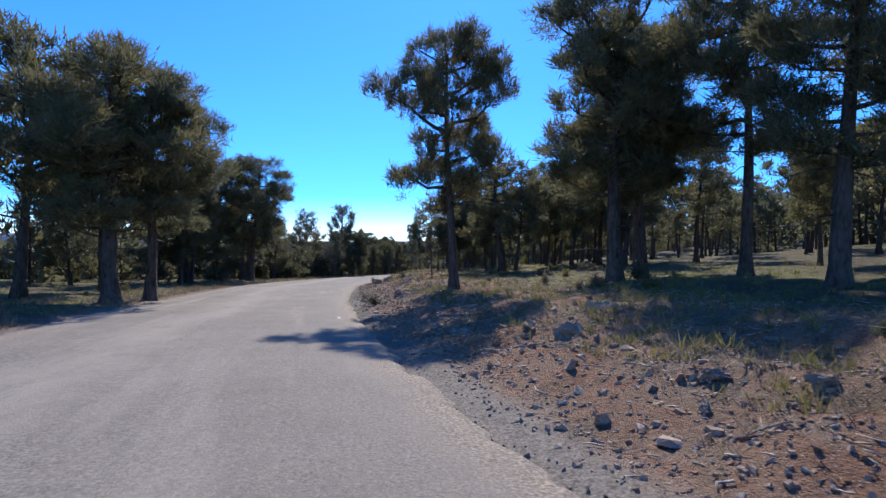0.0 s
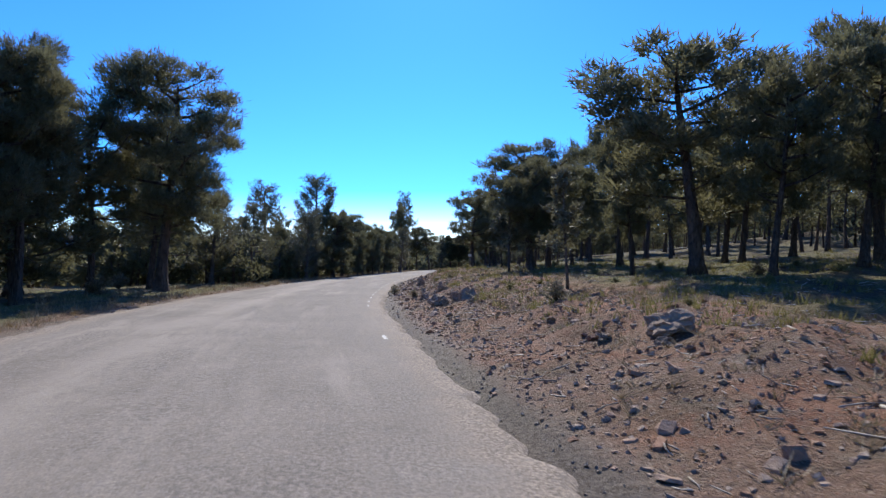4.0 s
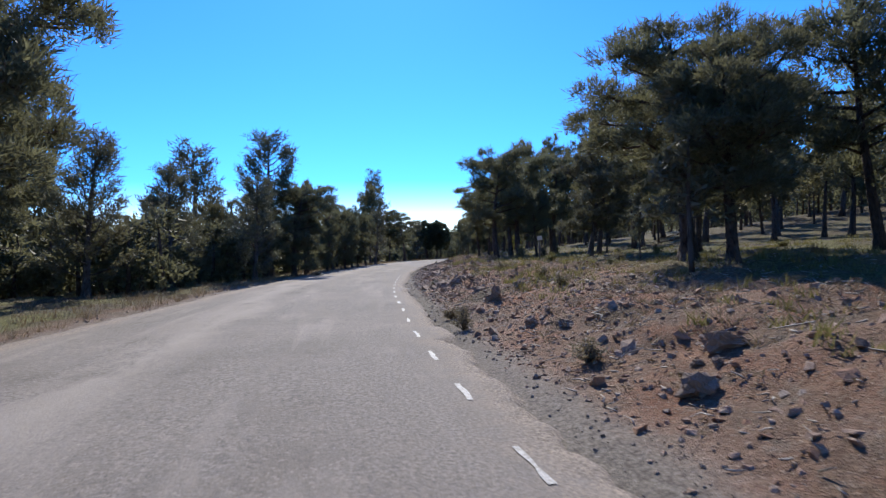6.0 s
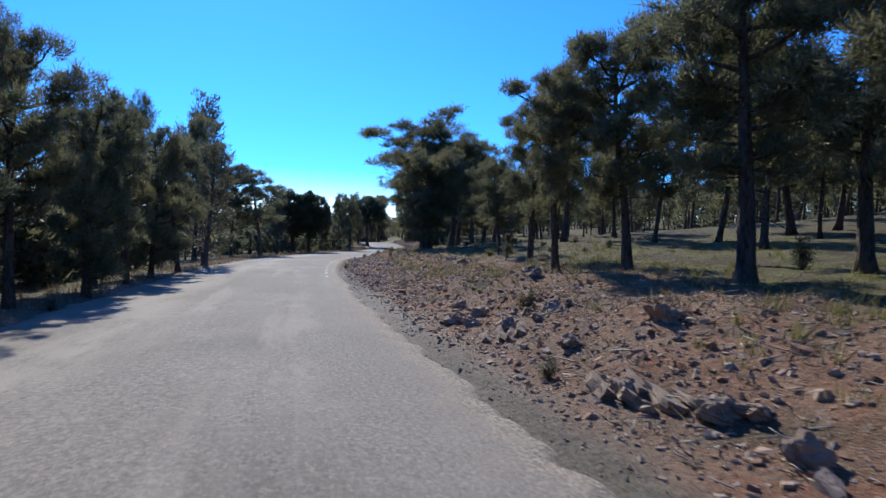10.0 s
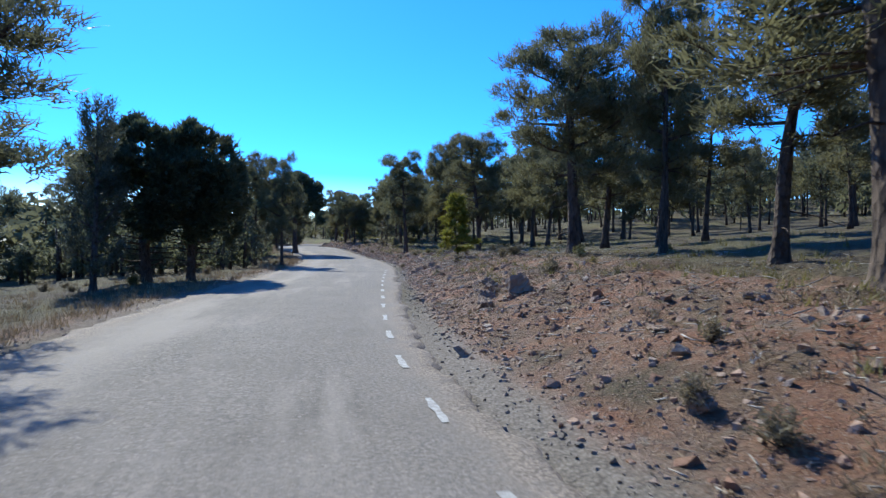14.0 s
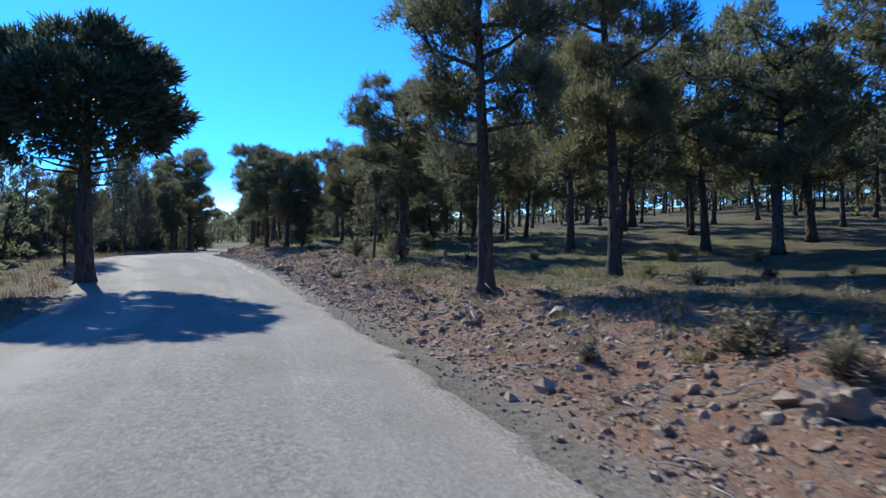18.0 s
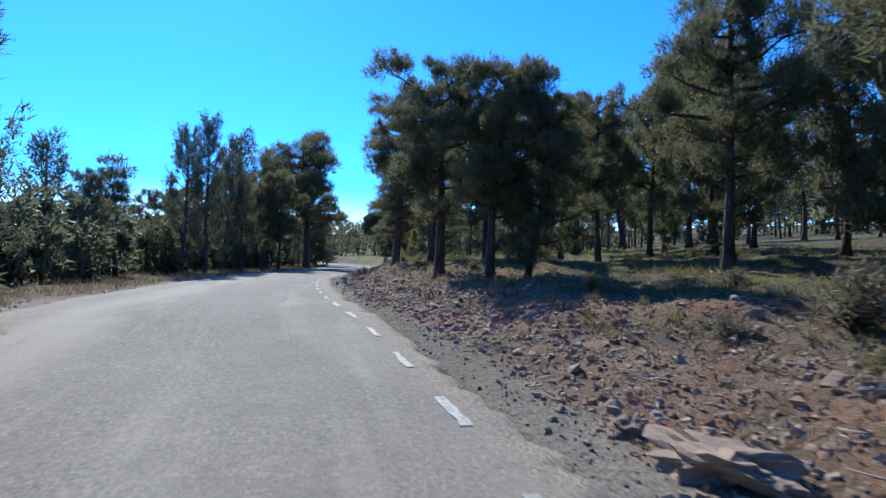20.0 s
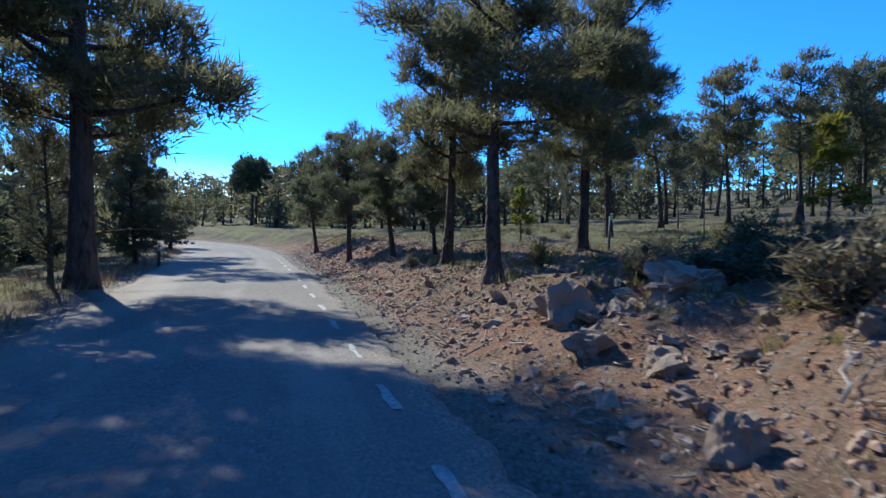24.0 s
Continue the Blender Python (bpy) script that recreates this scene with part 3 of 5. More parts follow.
def dome(rng, first, half, H):
    """Spray points over the many small lobes of a dense, rounded crown."""
    low, high = first * H, H * 0.99
    mid, tall = (low + high) / 2, (high - low) / 2
    centres, outs = [], []
    for i in range(120):
        v = rng.normal(0, 1, 3)
        v /= np.linalg.norm(v)
        if v[2] < -0.55:
            v[2] *= -0.4
        k = rng.uniform(0.7, 0.93)
        shape = 1.0 if v[2] > -0.1 else 0.92
        lobe = np.array([v[0] * half * k * shape, v[1] * half * k * shape, mid + v[2] * tall * k])
        r = rng.uniform(0.34, 0.6)
        for q in range(11):
            d = rng.normal(0, 1, 3) + v * 1.1
            d /= np.linalg.norm(d)
            centres.append(lobe + d * r), outs.append(d + v * 0.6 + np.array([0, 0, 0.35]))
    return centres, outs


TREE_NAME = {"pine": "pine_tree", "conic": "juniper_tree", "bushy": "evergreen_tree", "round": "evergreen_tree", "umbrella": "stone_pine",
             "forest": "slender_pine", "silver": "oak_tree", "yellow": "young_pine"}


def build_tree(kind, seed, lod=0):
    """A tree about 8 m tall at the origin: trunk with limbs, and a crown of needle sprays. Returns it with its crown's width."""
    rng = np.random.default_rng(seed)
    root = new(TREE_NAME[kind])
    H = 8.0
    spec = {
        # first limb, widest at, half width, limbs, trunk radius, blades a spray, blade length, blade width, rise of limbs
        "pine": (0.28, 0.52, 1.9, 25, 0.18, 34, 0.23, 0.031, 0.45),
        "conic": (0.07, 0.2, 1.35, 46, 0.13, 13, 0.22, 0.042, 0.75),
        "bushy": (0.06, 0.4, 1.9, 29, 0.17, 32, 0.23, 0.034, 0.5),
        "round": (0.08, 0.50, 2.2, 60, 0.18, 60, 0.34, 0.070, 0.40),
        "umbrella": (0.36, 0.62, 2.6, 58, 0.25, 66, 0.34, 0.065, 0.45),
        "forest": (0.36, 0.55, 1.3, 19, 0.13, 32, 0.25, 0.034, 0.4),
        "silver": (0.2, 0.55, 1.9, 28, 0.17, 24, 0.2, 0.07, 0.5),
        "yellow": (0.10, 0.25, 1.7, 34, 0.10, 50, 0.34, 0.060, 0.6),
    }[kind]
    first, widest, half, limbs, rad, blades, bl, bw, lift = spec
    lobed = kind in ("pine", "bushy", "forest", "silver")
    if lobed:
        blades, bl, bw = (blades, blades - 14, 9)[lod], bl * (1, 1.2, 1.55)[lod], bw * (1, 1.9, 3.8)[lod]
    elif lod == 1:
        limbs, blades, bl, bw = int(limbs * 0.85), max(8, int(blades * 0.6)), bl * 1.2, bw * 1.5
    elif lod == 2:
        limbs, blades, bl, bw = int(limbs * (0.8 if kind == "forest" else 0.58)), max(8, int(blades * 0.34)), bl * 1.35, bw * 2.2
    bark = BARK_GREY if kind in ("conic", "silver") else BARK
    leaf = {"conic": JUNIPER, "silver": SILVER, "yellow": YELLOW, "round": DENSE, "umbrella": DENSE}.get(kind, NEEDLES)
    # trunk
    lean = rng.normal(0, 0.035, 2) * (0.4 if kind in ("conic", "umbrella") else 1)
    bend = rng.uniform(0, 6.28)
    amp = 0.05 if kind in ("conic", "umbrella", "round") else rng.uniform(0.08, 0.28)
    top = 0.97 if kind in ("conic", "forest", "yellow") else 0.88

    def axis(f):
        return np.array([lean[0] * f * H + amp * math.sin(f * 4.2 + bend), lean[1] * f * H + amp * math.cos(f * 3.6 + bend), f * H]) \
            - np.array([amp * math.sin(bend), amp * math.cos(bend), 0])

    tubes = Tubes()
    prng = random.Random(seed)
    fs = [-0.03, 0.0, 0.02, 0.06, 0.14, 0.24, 0.36, 0.48, 0.6, 0.72, 0.84, top]
    rs = [rad * (1.55 if f <= 0 else 1.32 if f < 0.04 else 1.1 if f < 0.1 else 1) * max(1 - 0.92 * max(f, 0) ** 1.15, 0.06) for f in fs]
    if lod:
        fs, rs = fs[1::2] + fs[-1:], rs[1::2] + rs[-1:]
    tubes.add([axis(max(f, 0)) + (np.array([0, 0, f * H]) if f < 0 else 0) for f in fs], rs, 9 if not lod else 5, 0.09, prng)
    centres, outs = [], []
    az = rng.uniform(0, 6.28)
    lobes = rng.uniform(0.72, 1.18, 7)
    for i in range(limbs):
        q = (i + rng.uniform(0, 0.9)) / limbs
        f = first + (top - first) * q ** (0.8 if kind == "conic" else 0.95)
        az += 2.4 + rng.normal(0, 0.5)
        g = (f - first) / (1 - first)
        wide = (widest - first) / (1 - first)
        if kind in ("conic", "yellow"):
            reach = half * (1 - g) ** 0.85 * (0.55 + 0.45 * min(1, g / 0.12)) + 0.12
        elif g < wide:
            reach = half * (0.62 + 0.38 * math.sin(0.5 * math.pi * g / wide))
        else:
            reach = half * math.sqrt(max(1 - ((g - wide) / (1.03 - wide)) ** 2, 0.02))
        if kind in ("umbrella", "round"):
            reach *= 0.72
        lobe = lobes[int((az % 6.2832) / 6.2832 * 7) % 7]
        jitter = rng.uniform(0.9, 1.06) if kind in ("umbrella", "round") else rng.uniform(0.6, 1.2) * lobe
        reach *= jitter
        up = lift * (0.4 + 0.9 * g) + rng.normal(0, 0.1)
        if kind == "conic":
            up = 0.5 + 0.8 * g + rng.normal(0, 0.1)
        p0 = axis(f)
        d = rand_dir(rng, az, 0)
        pts = [p0]
        m = 4
        for j in range(1, m + 1):
            t = j / m
            pts.append(p0 + d * reach * t + np.array([0, 0, reach * up * (t * 0.35 + t * t * 0.65)]) + rng.normal(0, 0.05 * reach, 3) * t)
        if lobed:                             # limbs end in thick clumps with gaps between them
            lr = 0.03 + 0.022 * reach
            if not lod:
                tubes.add(pts, [lr, lr * .8, lr * .6, lr * .45, lr * .3], 5)
            else:
                tubes.add([pts[0], pts[2], pts[4]], [lr, lr * .6, lr * .3], 3)
            spots = [(pts[4], 1.0)]
            if reach > 0.8:
                spots.append((pts[2] + rng.normal(0, 0.16, 3), 0.72))
            if reach > 1.2 and rng.random() < 0.7:
                spots.append((pts[3] + rand_dir(rng, az + rng.choice([-1, 1]) * 1.3, 0.2) * rng.uniform(0.4, 0.8), 0.72))
            for spot, part_of in spots:
                r = (0.3 + 0.17 * min(reach, 2.0)) * part_of * rng.uniform(0.75, 1.3)
                n_tufts = max(5, int((24, 15, 9)[lod] * (r / 0.55) ** 1.5))
                if not lod:
                    for k in range(3):
                        e = spot + rand_dir(rng, rng.uniform(0, 6.28), rng.uniform(-0.1, 0.9)) * r * 0.8
                        tubes.add([pts[3] if part_of == 1 else spot, (spot + e) / 2, e], [0.016, 0.012, 0.005], 3)
                for k in range(n_tufts):
                    v = rng.normal(0, 1, 3)
                    v /= np.linalg.norm(v)
                    v[2] = abs(v[2]) * 0.9 if rng.random() < 0.68 else v[2] * 0.6
                    centres.append(spot + v * r * rng.uniform(0.5, 1.22) * np.array([1, 1, 0.78]))
                    outs.append(v * 0.7 + np.array([0, 0, 0.62]) + d * 0.2)
            continue
        lr = 0.025 + 0.022 * reach
        if not lod:
            tubes.add(pts, [lr, lr * .8, lr * .6, lr * .4, lr * .15], 5)
        elif i % 2:
            tubes.add([pts[0], pts[2], pts[4]], [lr, lr * .6, lr * .2], 3)
        # side sprays
        count = {"conic": 6, "round": 5, "umbrella": 5}.get(kind, 8)
        count = max(2, int(round(count * min(1.0, 0.45 + reach / half))))
        for k in range(count):
            t = 1.0 if k == 0 else rng.uniform(0.3 if kind != "umbrella" else 0.5, 1.0)
            seg = min(int(t * m), m - 1)
            a = pts[seg] + (pts[seg + 1] - pts[seg]) * (t * m - seg)
            sd_ = rand_dir(rng, az + rng.choice([-1, 1]) * rng.uniform(0.5, 1.2), rng.uniform(-0.25, 0.7))
            ln = (0.1 if k == 0 else rng.uniform(0.25, 0.62)) * (0.4 + 0.3 * reach)
            b = a + sd_ * ln
            if k and not lod and k % 2:
                tubes.add([a, (a + b) / 2 + rng.normal(0, .03, 3), b], [0.014, 0.011, 0.005], 3)
            o = d * 0.5 + sd_ * 0.4 + np.array([0, 0, 0.7 if kind != "conic" else 0.9])
            centres.append(b), outs.append(o)
            if kind == "conic":               # upright plumes with sky between them
                rise_ = np.array([o[0], o[1], 1.5])
                rise_ *= rng.uniform(0.16, 0.26) / np.linalg.norm(rise_)
                for q in (1, 2):
                    centres.append(b + rise_ * q), outs.append(rise_ * 5)
    if kind in ("umbrella", "round"):
        centres, outs = dome(rng, first, half, H)
        blades = (24, 12, 7)[lod]
    # leader
    for f in np.linspace(top - 0.1, top + 0.01, 5 if kind != "forest" else 3):
        centres.append(axis(f)), outs.append(np.array([0, 0, 1.0]))
    # dead stubs under the crown
    if kind in ("pine", "forest", "umbrella"):
        for i in range((7 if kind != "forest" else 4) if not lod else 2):
            f = rng.uniform(0.1, first + 0.05)
            d = rand_dir(rng, rng.uniform(0, 6.28), rng.uniform(-0.3, 0.2))
            p = axis(f)
            ln = rng.uniform(0.4, 1.3) if kind != "umbrella" else 0.3
            tubes.add([p, p + d * ln * .5, p + d * ln + np.array([0, 0, -0.12])], [0.022, 0.015, 0.005], 4)
    part("trunk", tubes.mesh("trunk", bark), root)
    dense = kind in ("umbrella", "round")
    crown = tufts("crown", centres, outs, blades, (0.27, 0.32, 0.4)[lod] if dense else bl, (0.10, 0.13, 0.19)[lod] if dense else bw, 0.55 if kind in ("conic", "umbrella", "round") else 0.65, leaf, rng, puff=0.4)
    part("crown", crown, root)
    return root


LABELS = {
    "pine": ("black pine with dark bark and a broken crown", "pine tree", "pines along the road"),
    "forest": ("slender pine with a long bare trunk and thin crown", "pine tree", "pines of the forest behind"),
    "conic": ("narrow pointed juniper with sparse upright boughs", "juniper", "junipers along the verge"),
    "bushy": ("low dense evergreen with foliage close to the ground", "evergreen tree", "bushy evergreens by the road"),
    "round": ("big rounded dark evergreen with a dense even crown", "evergreen tree", "rounded evergreens by the road"),
    "umbrella": ("stone pine with a dense umbrella-shaped crown", "stone pine", "stone pines"),
    "silver": ("pale silvery-green broad tree with small leaves", "oak tree", "pale oaks on the slope"),
    "yellow": ("young yellow-green pine standing in the sun", "young pine", "young pines"),
}
COUNT = {"pine": 7, "forest": 2, "conic": 3, "bushy": 3, "round": 2, "umbrella": 1, "silver": 2, "yellow": 1}
COUNT_MID = {"pine": 5, "forest": 3, "conic": 2, "bushy": 3, "round": 1, "umbrella": 1, "silver": 1, "yellow": 1}
COUNT_FAR = {"pine": 6, "forest": 6, "conic": 4, "bushy": 4, "round": 1, "umbrella": 1, "silver": 1, "yellow": 1}
PROTOS, PROTOS_MID, PROTOS_FAR = {}, {}, {}
for kind, n in COUNT.items():
    PROTOS[kind] = [build_tree(kind, 100 * len(PROTOS) + i) for i in range(n)]
    PROTOS_MID[kind] = [build_tree(kind, 100 * len(PROTOS) + 30 + i, 1) for i in range(COUNT_MID[kind])]
    PROTOS_FAR[kind] = [build_tree(kind, 100 * len(PROTOS) + 50 + i, 2) for i in range(COUNT_FAR[kind])]
HALF = {"pine": 2.3, "forest": 1.5, "conic": 1.2, "bushy": 2.3, "round": 2.4, "umbrella": 2.9, "silver": 2.2, "yellow": 1.7}
USED = set()
PLANTED = []
tree_rng = random.Random(7)


def plant(kind, x, y, h, w):
    """Stands a tree of that height and crown width at a place in plan."""
    s_, u_ = along([(x, y)])
    protos = PROTOS_FAR[kind]
    if -10.5 < u_[0] < 11 and s_[0] < 245 or s_[0] < 31 and 0 < u_[0] < 16:
        protos = PROTOS[kind]
    elif -24 < u_[0] < 27 and s_[0] < 262:
        protos = PROTOS_MID[kind]
    ob = protos[tree_rng.randrange(len(protos))]
    z = ground_at(x, y)
    sz = h / 8.0
    sx = min(max(w / (2 * HALF[kind]), 0.62 * sz), 1.5 * sz)
    m = pose(x, y, z - 0.05, tree_rng.gauss(0, 1.8), tree_rng.gauss(0, 1.8), tree_rng.uniform(0, 360)) @ Matrix.Diagonal((sx, sx, sz, 1))
    if ob.name not in USED:
        USED.add(ob.name)
        ob.matrix_world = m
        thing = ob
    else:
        thing = copy_thing(ob, Matrix.Identity(4))
        thing.matrix_basis = m
    label, cat, group = LABELS[kind]
    size = "tall " if h > 8.8 else "small " if h < 4.2 and kind != "yellow" else ""
    tagged(thing, size + label.removeprefix("big ").removeprefix("low ") if size else label, cat, group)
    PLANTED.append((x, y))
    return thing


plant("pine", 9.7, 15.5, 10.3, 6.5)
plant("pine", 0.4, 22.5, 10.0, 4.3)
plant("pine", 6.4, 23.5, 11.1, 7.1)
plant("pine", 7.9, 25.0, 10.0, 4.5)
plant("pine", -12.1, 23.1, 9.7, 7.4)
plant("pine", -11.5, 24.9, 9.6, 5.4)
plant("pine", 8.9, 28.8, 11.6, 5.7)
plant("pine", -17.0, 25.4, 11.2, 5.9)
plant("pine", -17.2, 32.3, 9.6, 7.0)
plant("pine", 4.0, 43.0, 7.8, 6.4)
plant("pine", 12.0, 43.1, 7.0, 2.3)
plant("pine", 13.2, 45.9, 8.6, 2.9)
plant("pine", -18.3, 44.2, 8.4, 3.5)
plant("pine", -18.3, 46.0, 9.2, 4.2)
plant("bushy", -20.2, 49.1, 8.4, 8.3)
plant("pine", 15.4, 49.8, 9.3, 2.7)
plant("pine", 0.6, 52.1, 5.2, 3.4)
plant("pine", -16.2, 53.3, 10.6, 6.8)
plant("pine", 5.2, 53.3, 7.0, 3.6)
plant("pine", 1.2, 55.0, 6.6, 5.2)
plant("pine", -18.5, 58.0, 9.0, 4.2)
plant("pine", -18.7, 60.2, 8.4, 4.2)
plant("pine", 5.0, 61.2, 5.6, 2.7)
plant("conic", -16.9, 63.3, 5.7, 3.1)
plant("pine", -21.8, 67.0, 8.4, 4.2)
plant("silver", 2.5, 65.6, 4.9, 3.1)
plant("conic", -17.6, 80.9, 8.5, 4.6)
plant("conic", -15.9, 70.2, 5.6, 3.0)
plant("conic", -12.5, 72.1, 5.1, 2.3)
plant("conic", -12.8, 80.1, 8.8, 4.0)
plant("pine", 0.6, 75.3, 6.6, 4.2)
plant("pine", 4.4, 69.4, 6.9, 3.3)
plant("pine", 3.0, 75.4, 4.0, 2.0)
plant("bushy", -11.2, 78.7, 5.7, 4.0)
plant("pine", -10.7, 80.8, 5.9, 1.9)
plant("pine", 2.9, 79.0, 6.6, 4.4)
plant("pine", -10.7, 82.6, 6.1, 2.2)
plant("pine", 2.8, 81.1, 6.9, 3.4)
plant("bushy", -9.6, 85.7, 5.4, 2.2)
plant("pine", 3.8, 85.0, 7.5, 4.6)
plant("pine", 13.2, 84.7, 12.0, 4.3)
plant("pine", 18.4, 83.9, 13.0, 5.7)
plant("pine", -9.3, 89.3, 5.3, 2.4)
plant("pine", 3.4, 88.1, 6.2, 3.2)
plant("silver", 25.4, 85.4, 12.0, 5.3)
plant("pine", 2.3, 89.5, 5.2, 2.4)
plant("pine", 8.1, 88.9, 9.0, 3.5)
plant("bushy", -8.4, 91.8, 4.8, 2.3)
plant("conic", -34.0, 97.4, 12.0, 4.3)
plant("pine", -8.5, 94.2, 4.6, 1.9)
plant("pine", 23.4, 88.9, 7.4, 3.7)
plant("pine", -7.9, 95.8, 5.3, 1.9)
plant("pine", 4.0, 93.7, 5.5, 2.7)
plant("bushy", -7.4, 98.5, 5.1, 2.5)
plant("pine", 15.0, 94.3, 8.1, 4.2)
plant("pine", -6.6, 102.2, 5.4, 2.4)
plant("pine", 6.0, 99.7, 4.3, 2.2)
plant("pine", 23.1, 99.6, 7.8, 5.8)
plant("conic", -5.5, 107.7, 5.6, 2.7)
plant("pine", 27.2, 100.1, 8.2, 5.1)
plant("pine", 40.7, 96.9, 12.4, 6.4)
plant("bushy", 6.1, 109.3, 5.4, 3.4)
plant("pine", 6.9, 110.5, 5.9, 4.6)
plant("pine", 15.6, 109.6, 10.8, 4.7)
plant("conic", -35.7, 130.8, 12.0, 4.6)
plant("pine", 9.1, 117.0, 9.3, 8.6)
plant("pine", 18.6, 115.0, 5.5, 3.3)
plant("pine", -5.7, 127.1, 11.0, 3.8)
plant("forest", 13.3, 121.0, 7.0, 4.2)
plant("pine", -2.9, 128.9, 7.5, 2.8)
plant("forest", -0.8, 127.6, 6.8, 3.8)
plant("conic", -4.8, 133.2, 13.1, 4.4)
plant("pine", 17.3, 127.2, 9.3, 2.3)
plant("conic", 1.7, 137.2, 6.2, 2.0)
plant("pine", 17.9, 131.9, 9.3, 6.2)
plant("round", 3.6, 139.9, 6.2, 4.8)
plant("round", 5.1, 139.4, 6.1, 4.0)
plant("pine", 23.4, 132.4, 8.2, 3.5)
plant("forest", 27.0, 132.7, 7.4, 3.2)
plant("yellow", 18.8, 141.6, 3.4, 2.3)
plant("pine", 12.1, 150.5, 6.6, 2.4)
plant("pine", 11.2, 152.9, 6.7, 2.2)
plant("pine", 30.0, 147.4, 6.8, 3.9)
plant("pine", 26.3, 150.6, 8.8, 4.6)
plant("conic", 12.0, 157.1, 7.3, 2.3)
plant("forest", 40.1, 146.3, 7.2, 4.0)
plant("pine", 31.8, 151.2, 8.7, 4.4)
plant("pine", 44.5, 153.9, 11.5, 4.8)
plant("pine", 42.9, 157.5, 10.6, 4.9)
plant("pine", 30.5, 161.7, 9.9, 4.2)
plant("pine", 53.8, 157.1, 9.4, 5.2)
plant("pine", 39.1, 161.7, 8.0, 5.0)
plant("pine", 26.7, 162.2, 8.6, 4.6)
plant("umbrella", 20.4, 173.0, 7.9, 5.8)
plant("pine", 45.6, 163.4, 8.2, 5.0)
plant("pine", 40.6, 165.2, 9.3, 4.4)
plant("forest", 37.6, 167.1, 7.9, 3.8)
plant("conic", 16.9, 173.0, 4.9, 1.4)
plant("pine", 36.8, 168.7, 9.3, 4.2)
plant("pine", 40.5, 171.9, 6.6, 3.3)
plant("pine", 32.8, 174.9, 7.8, 4.6)
plant("pine", 37.2, 174.7, 6.0, 2.9)
plant("pine", 39.8, 175.7, 6.7, 2.6)
plant("pine", 20.6, 179.7, 3.8, 1.5)
plant("conic", 21.3, 182.0, 4.3, 1.7)
plant("conic", 21.6, 182.8, 4.8, 1.6)
plant("forest", 53.5, 178.1, 10.9, 6.3)
plant("bushy", 32.5, 184.5, 4.5, 2.2)
plant("pine", 31.9, 185.2, 5.4, 3.0)
plant("pine", 31.6, 187.4, 6.0, 3.6)
plant("pine", 35.6, 191.8, 6.5, 2.8)
plant("pine", 35.3, 195.8, 7.0, 3.8)
plant("pine", 34.4, 197.4, 7.0, 4.2)
plant("conic", 26.4, 205.5, 7.1, 2.1)
plant("conic", 27.6, 206.7, 8.0, 2.1)
plant("conic", 23.9, 208.3, 2.9, 1.0)
plant("conic", 28.7, 208.8, 6.5, 2.0)
plant("conic", 29.8, 209.3, 5.4, 1.7)
plant("pine", 40.2, 206.3, 6.2, 3.6)
plant("pine", 45.7, 205.6, 8.9, 4.0)
plant("pine", 31.8, 214.1, 5.9, 2.4)
plant("pine", 30.2, 215.0, 6.6, 2.0)
plant("pine", 33.2, 215.6, 6.9, 2.5)
plant("pine", 33.2, 219.8, 8.6, 3.4)
plant("pine", 37.7, 225.6, 11.4, 7.2)
plant("forest", 42.5, 217.7, 6.0, 3.2)
plant("pine", 59.7, 211.3, 11.9, 7.8)
plant("pine", 46.1, 218.7, 6.4, 3.2)
plant("pine", 44.2, 221.0, 6.0, 3.1)
plant("conic", 37.2, 226.3, 3.7, 1.2)
plant("pine", 45.6, 223.2, 3.2, 1.4)
plant("pine", 51.7, 222.1, 6.6, 3.2)
plant("pine", 45.5, 225.0, 3.7, 2.0)
plant("conic", 32.4, 231.4, 12.0, 4.6)
plant("forest", 65.5, 219.6, 6.6, 2.6)
plant("forest", 63.6, 221.1, 7.2, 2.6)
plant("pine", 46.2, 228.6, 4.6, 2.3)
plant("forest", 61.9, 223.4, 6.8, 2.4)
plant("forest", 60.1, 225.5, 7.0, 2.7)
plant("conic", 56.6, 227.0, 7.7, 2.3)
plant("bushy", 40.7, 233.7, 4.5, 2.4)
plant("pine", 49.2, 236.6, 4.7, 2.4)
plant("pine", 40.8, 244.5, 12.0, 7.2)
plant("silver", 45.0, 244.6, 2.2, 1.5)
plant("bushy", 46.2, 249.0, 3.2, 3.1)
plant("umbrella", 64.4, 281.1, 7.9, 4.9)
plant("pine", 24.2, 136.4, 8.5, 4.8)
plant("pine", 10.2, 115.0, 8.0, 5.0)
plant("bushy", -19.8, 43.6, 7.6, 4.2)
plant("pine", -19.1, 47.3, 7.4, 4.4)
plant("pine", -18.2, 50.9, 8.2, 3.8)
plant("forest", 10.6, 22.2, 11.0, 5.0)
plant("pine", 7.0, 84.8, 7.5, 4.5)
plant("pine", 2.8, 58.3, 6.4, 4.5)
plant("pine", 11.1, 38.7, 8.0, 4.5)
plant("pine", 10.9, 44.0, 8.5, 4.5)


def clear_of(x, y, d):
    return all((x - a) ** 2 + (y - b) ** 2 > d * d for a, b in PLANTED)


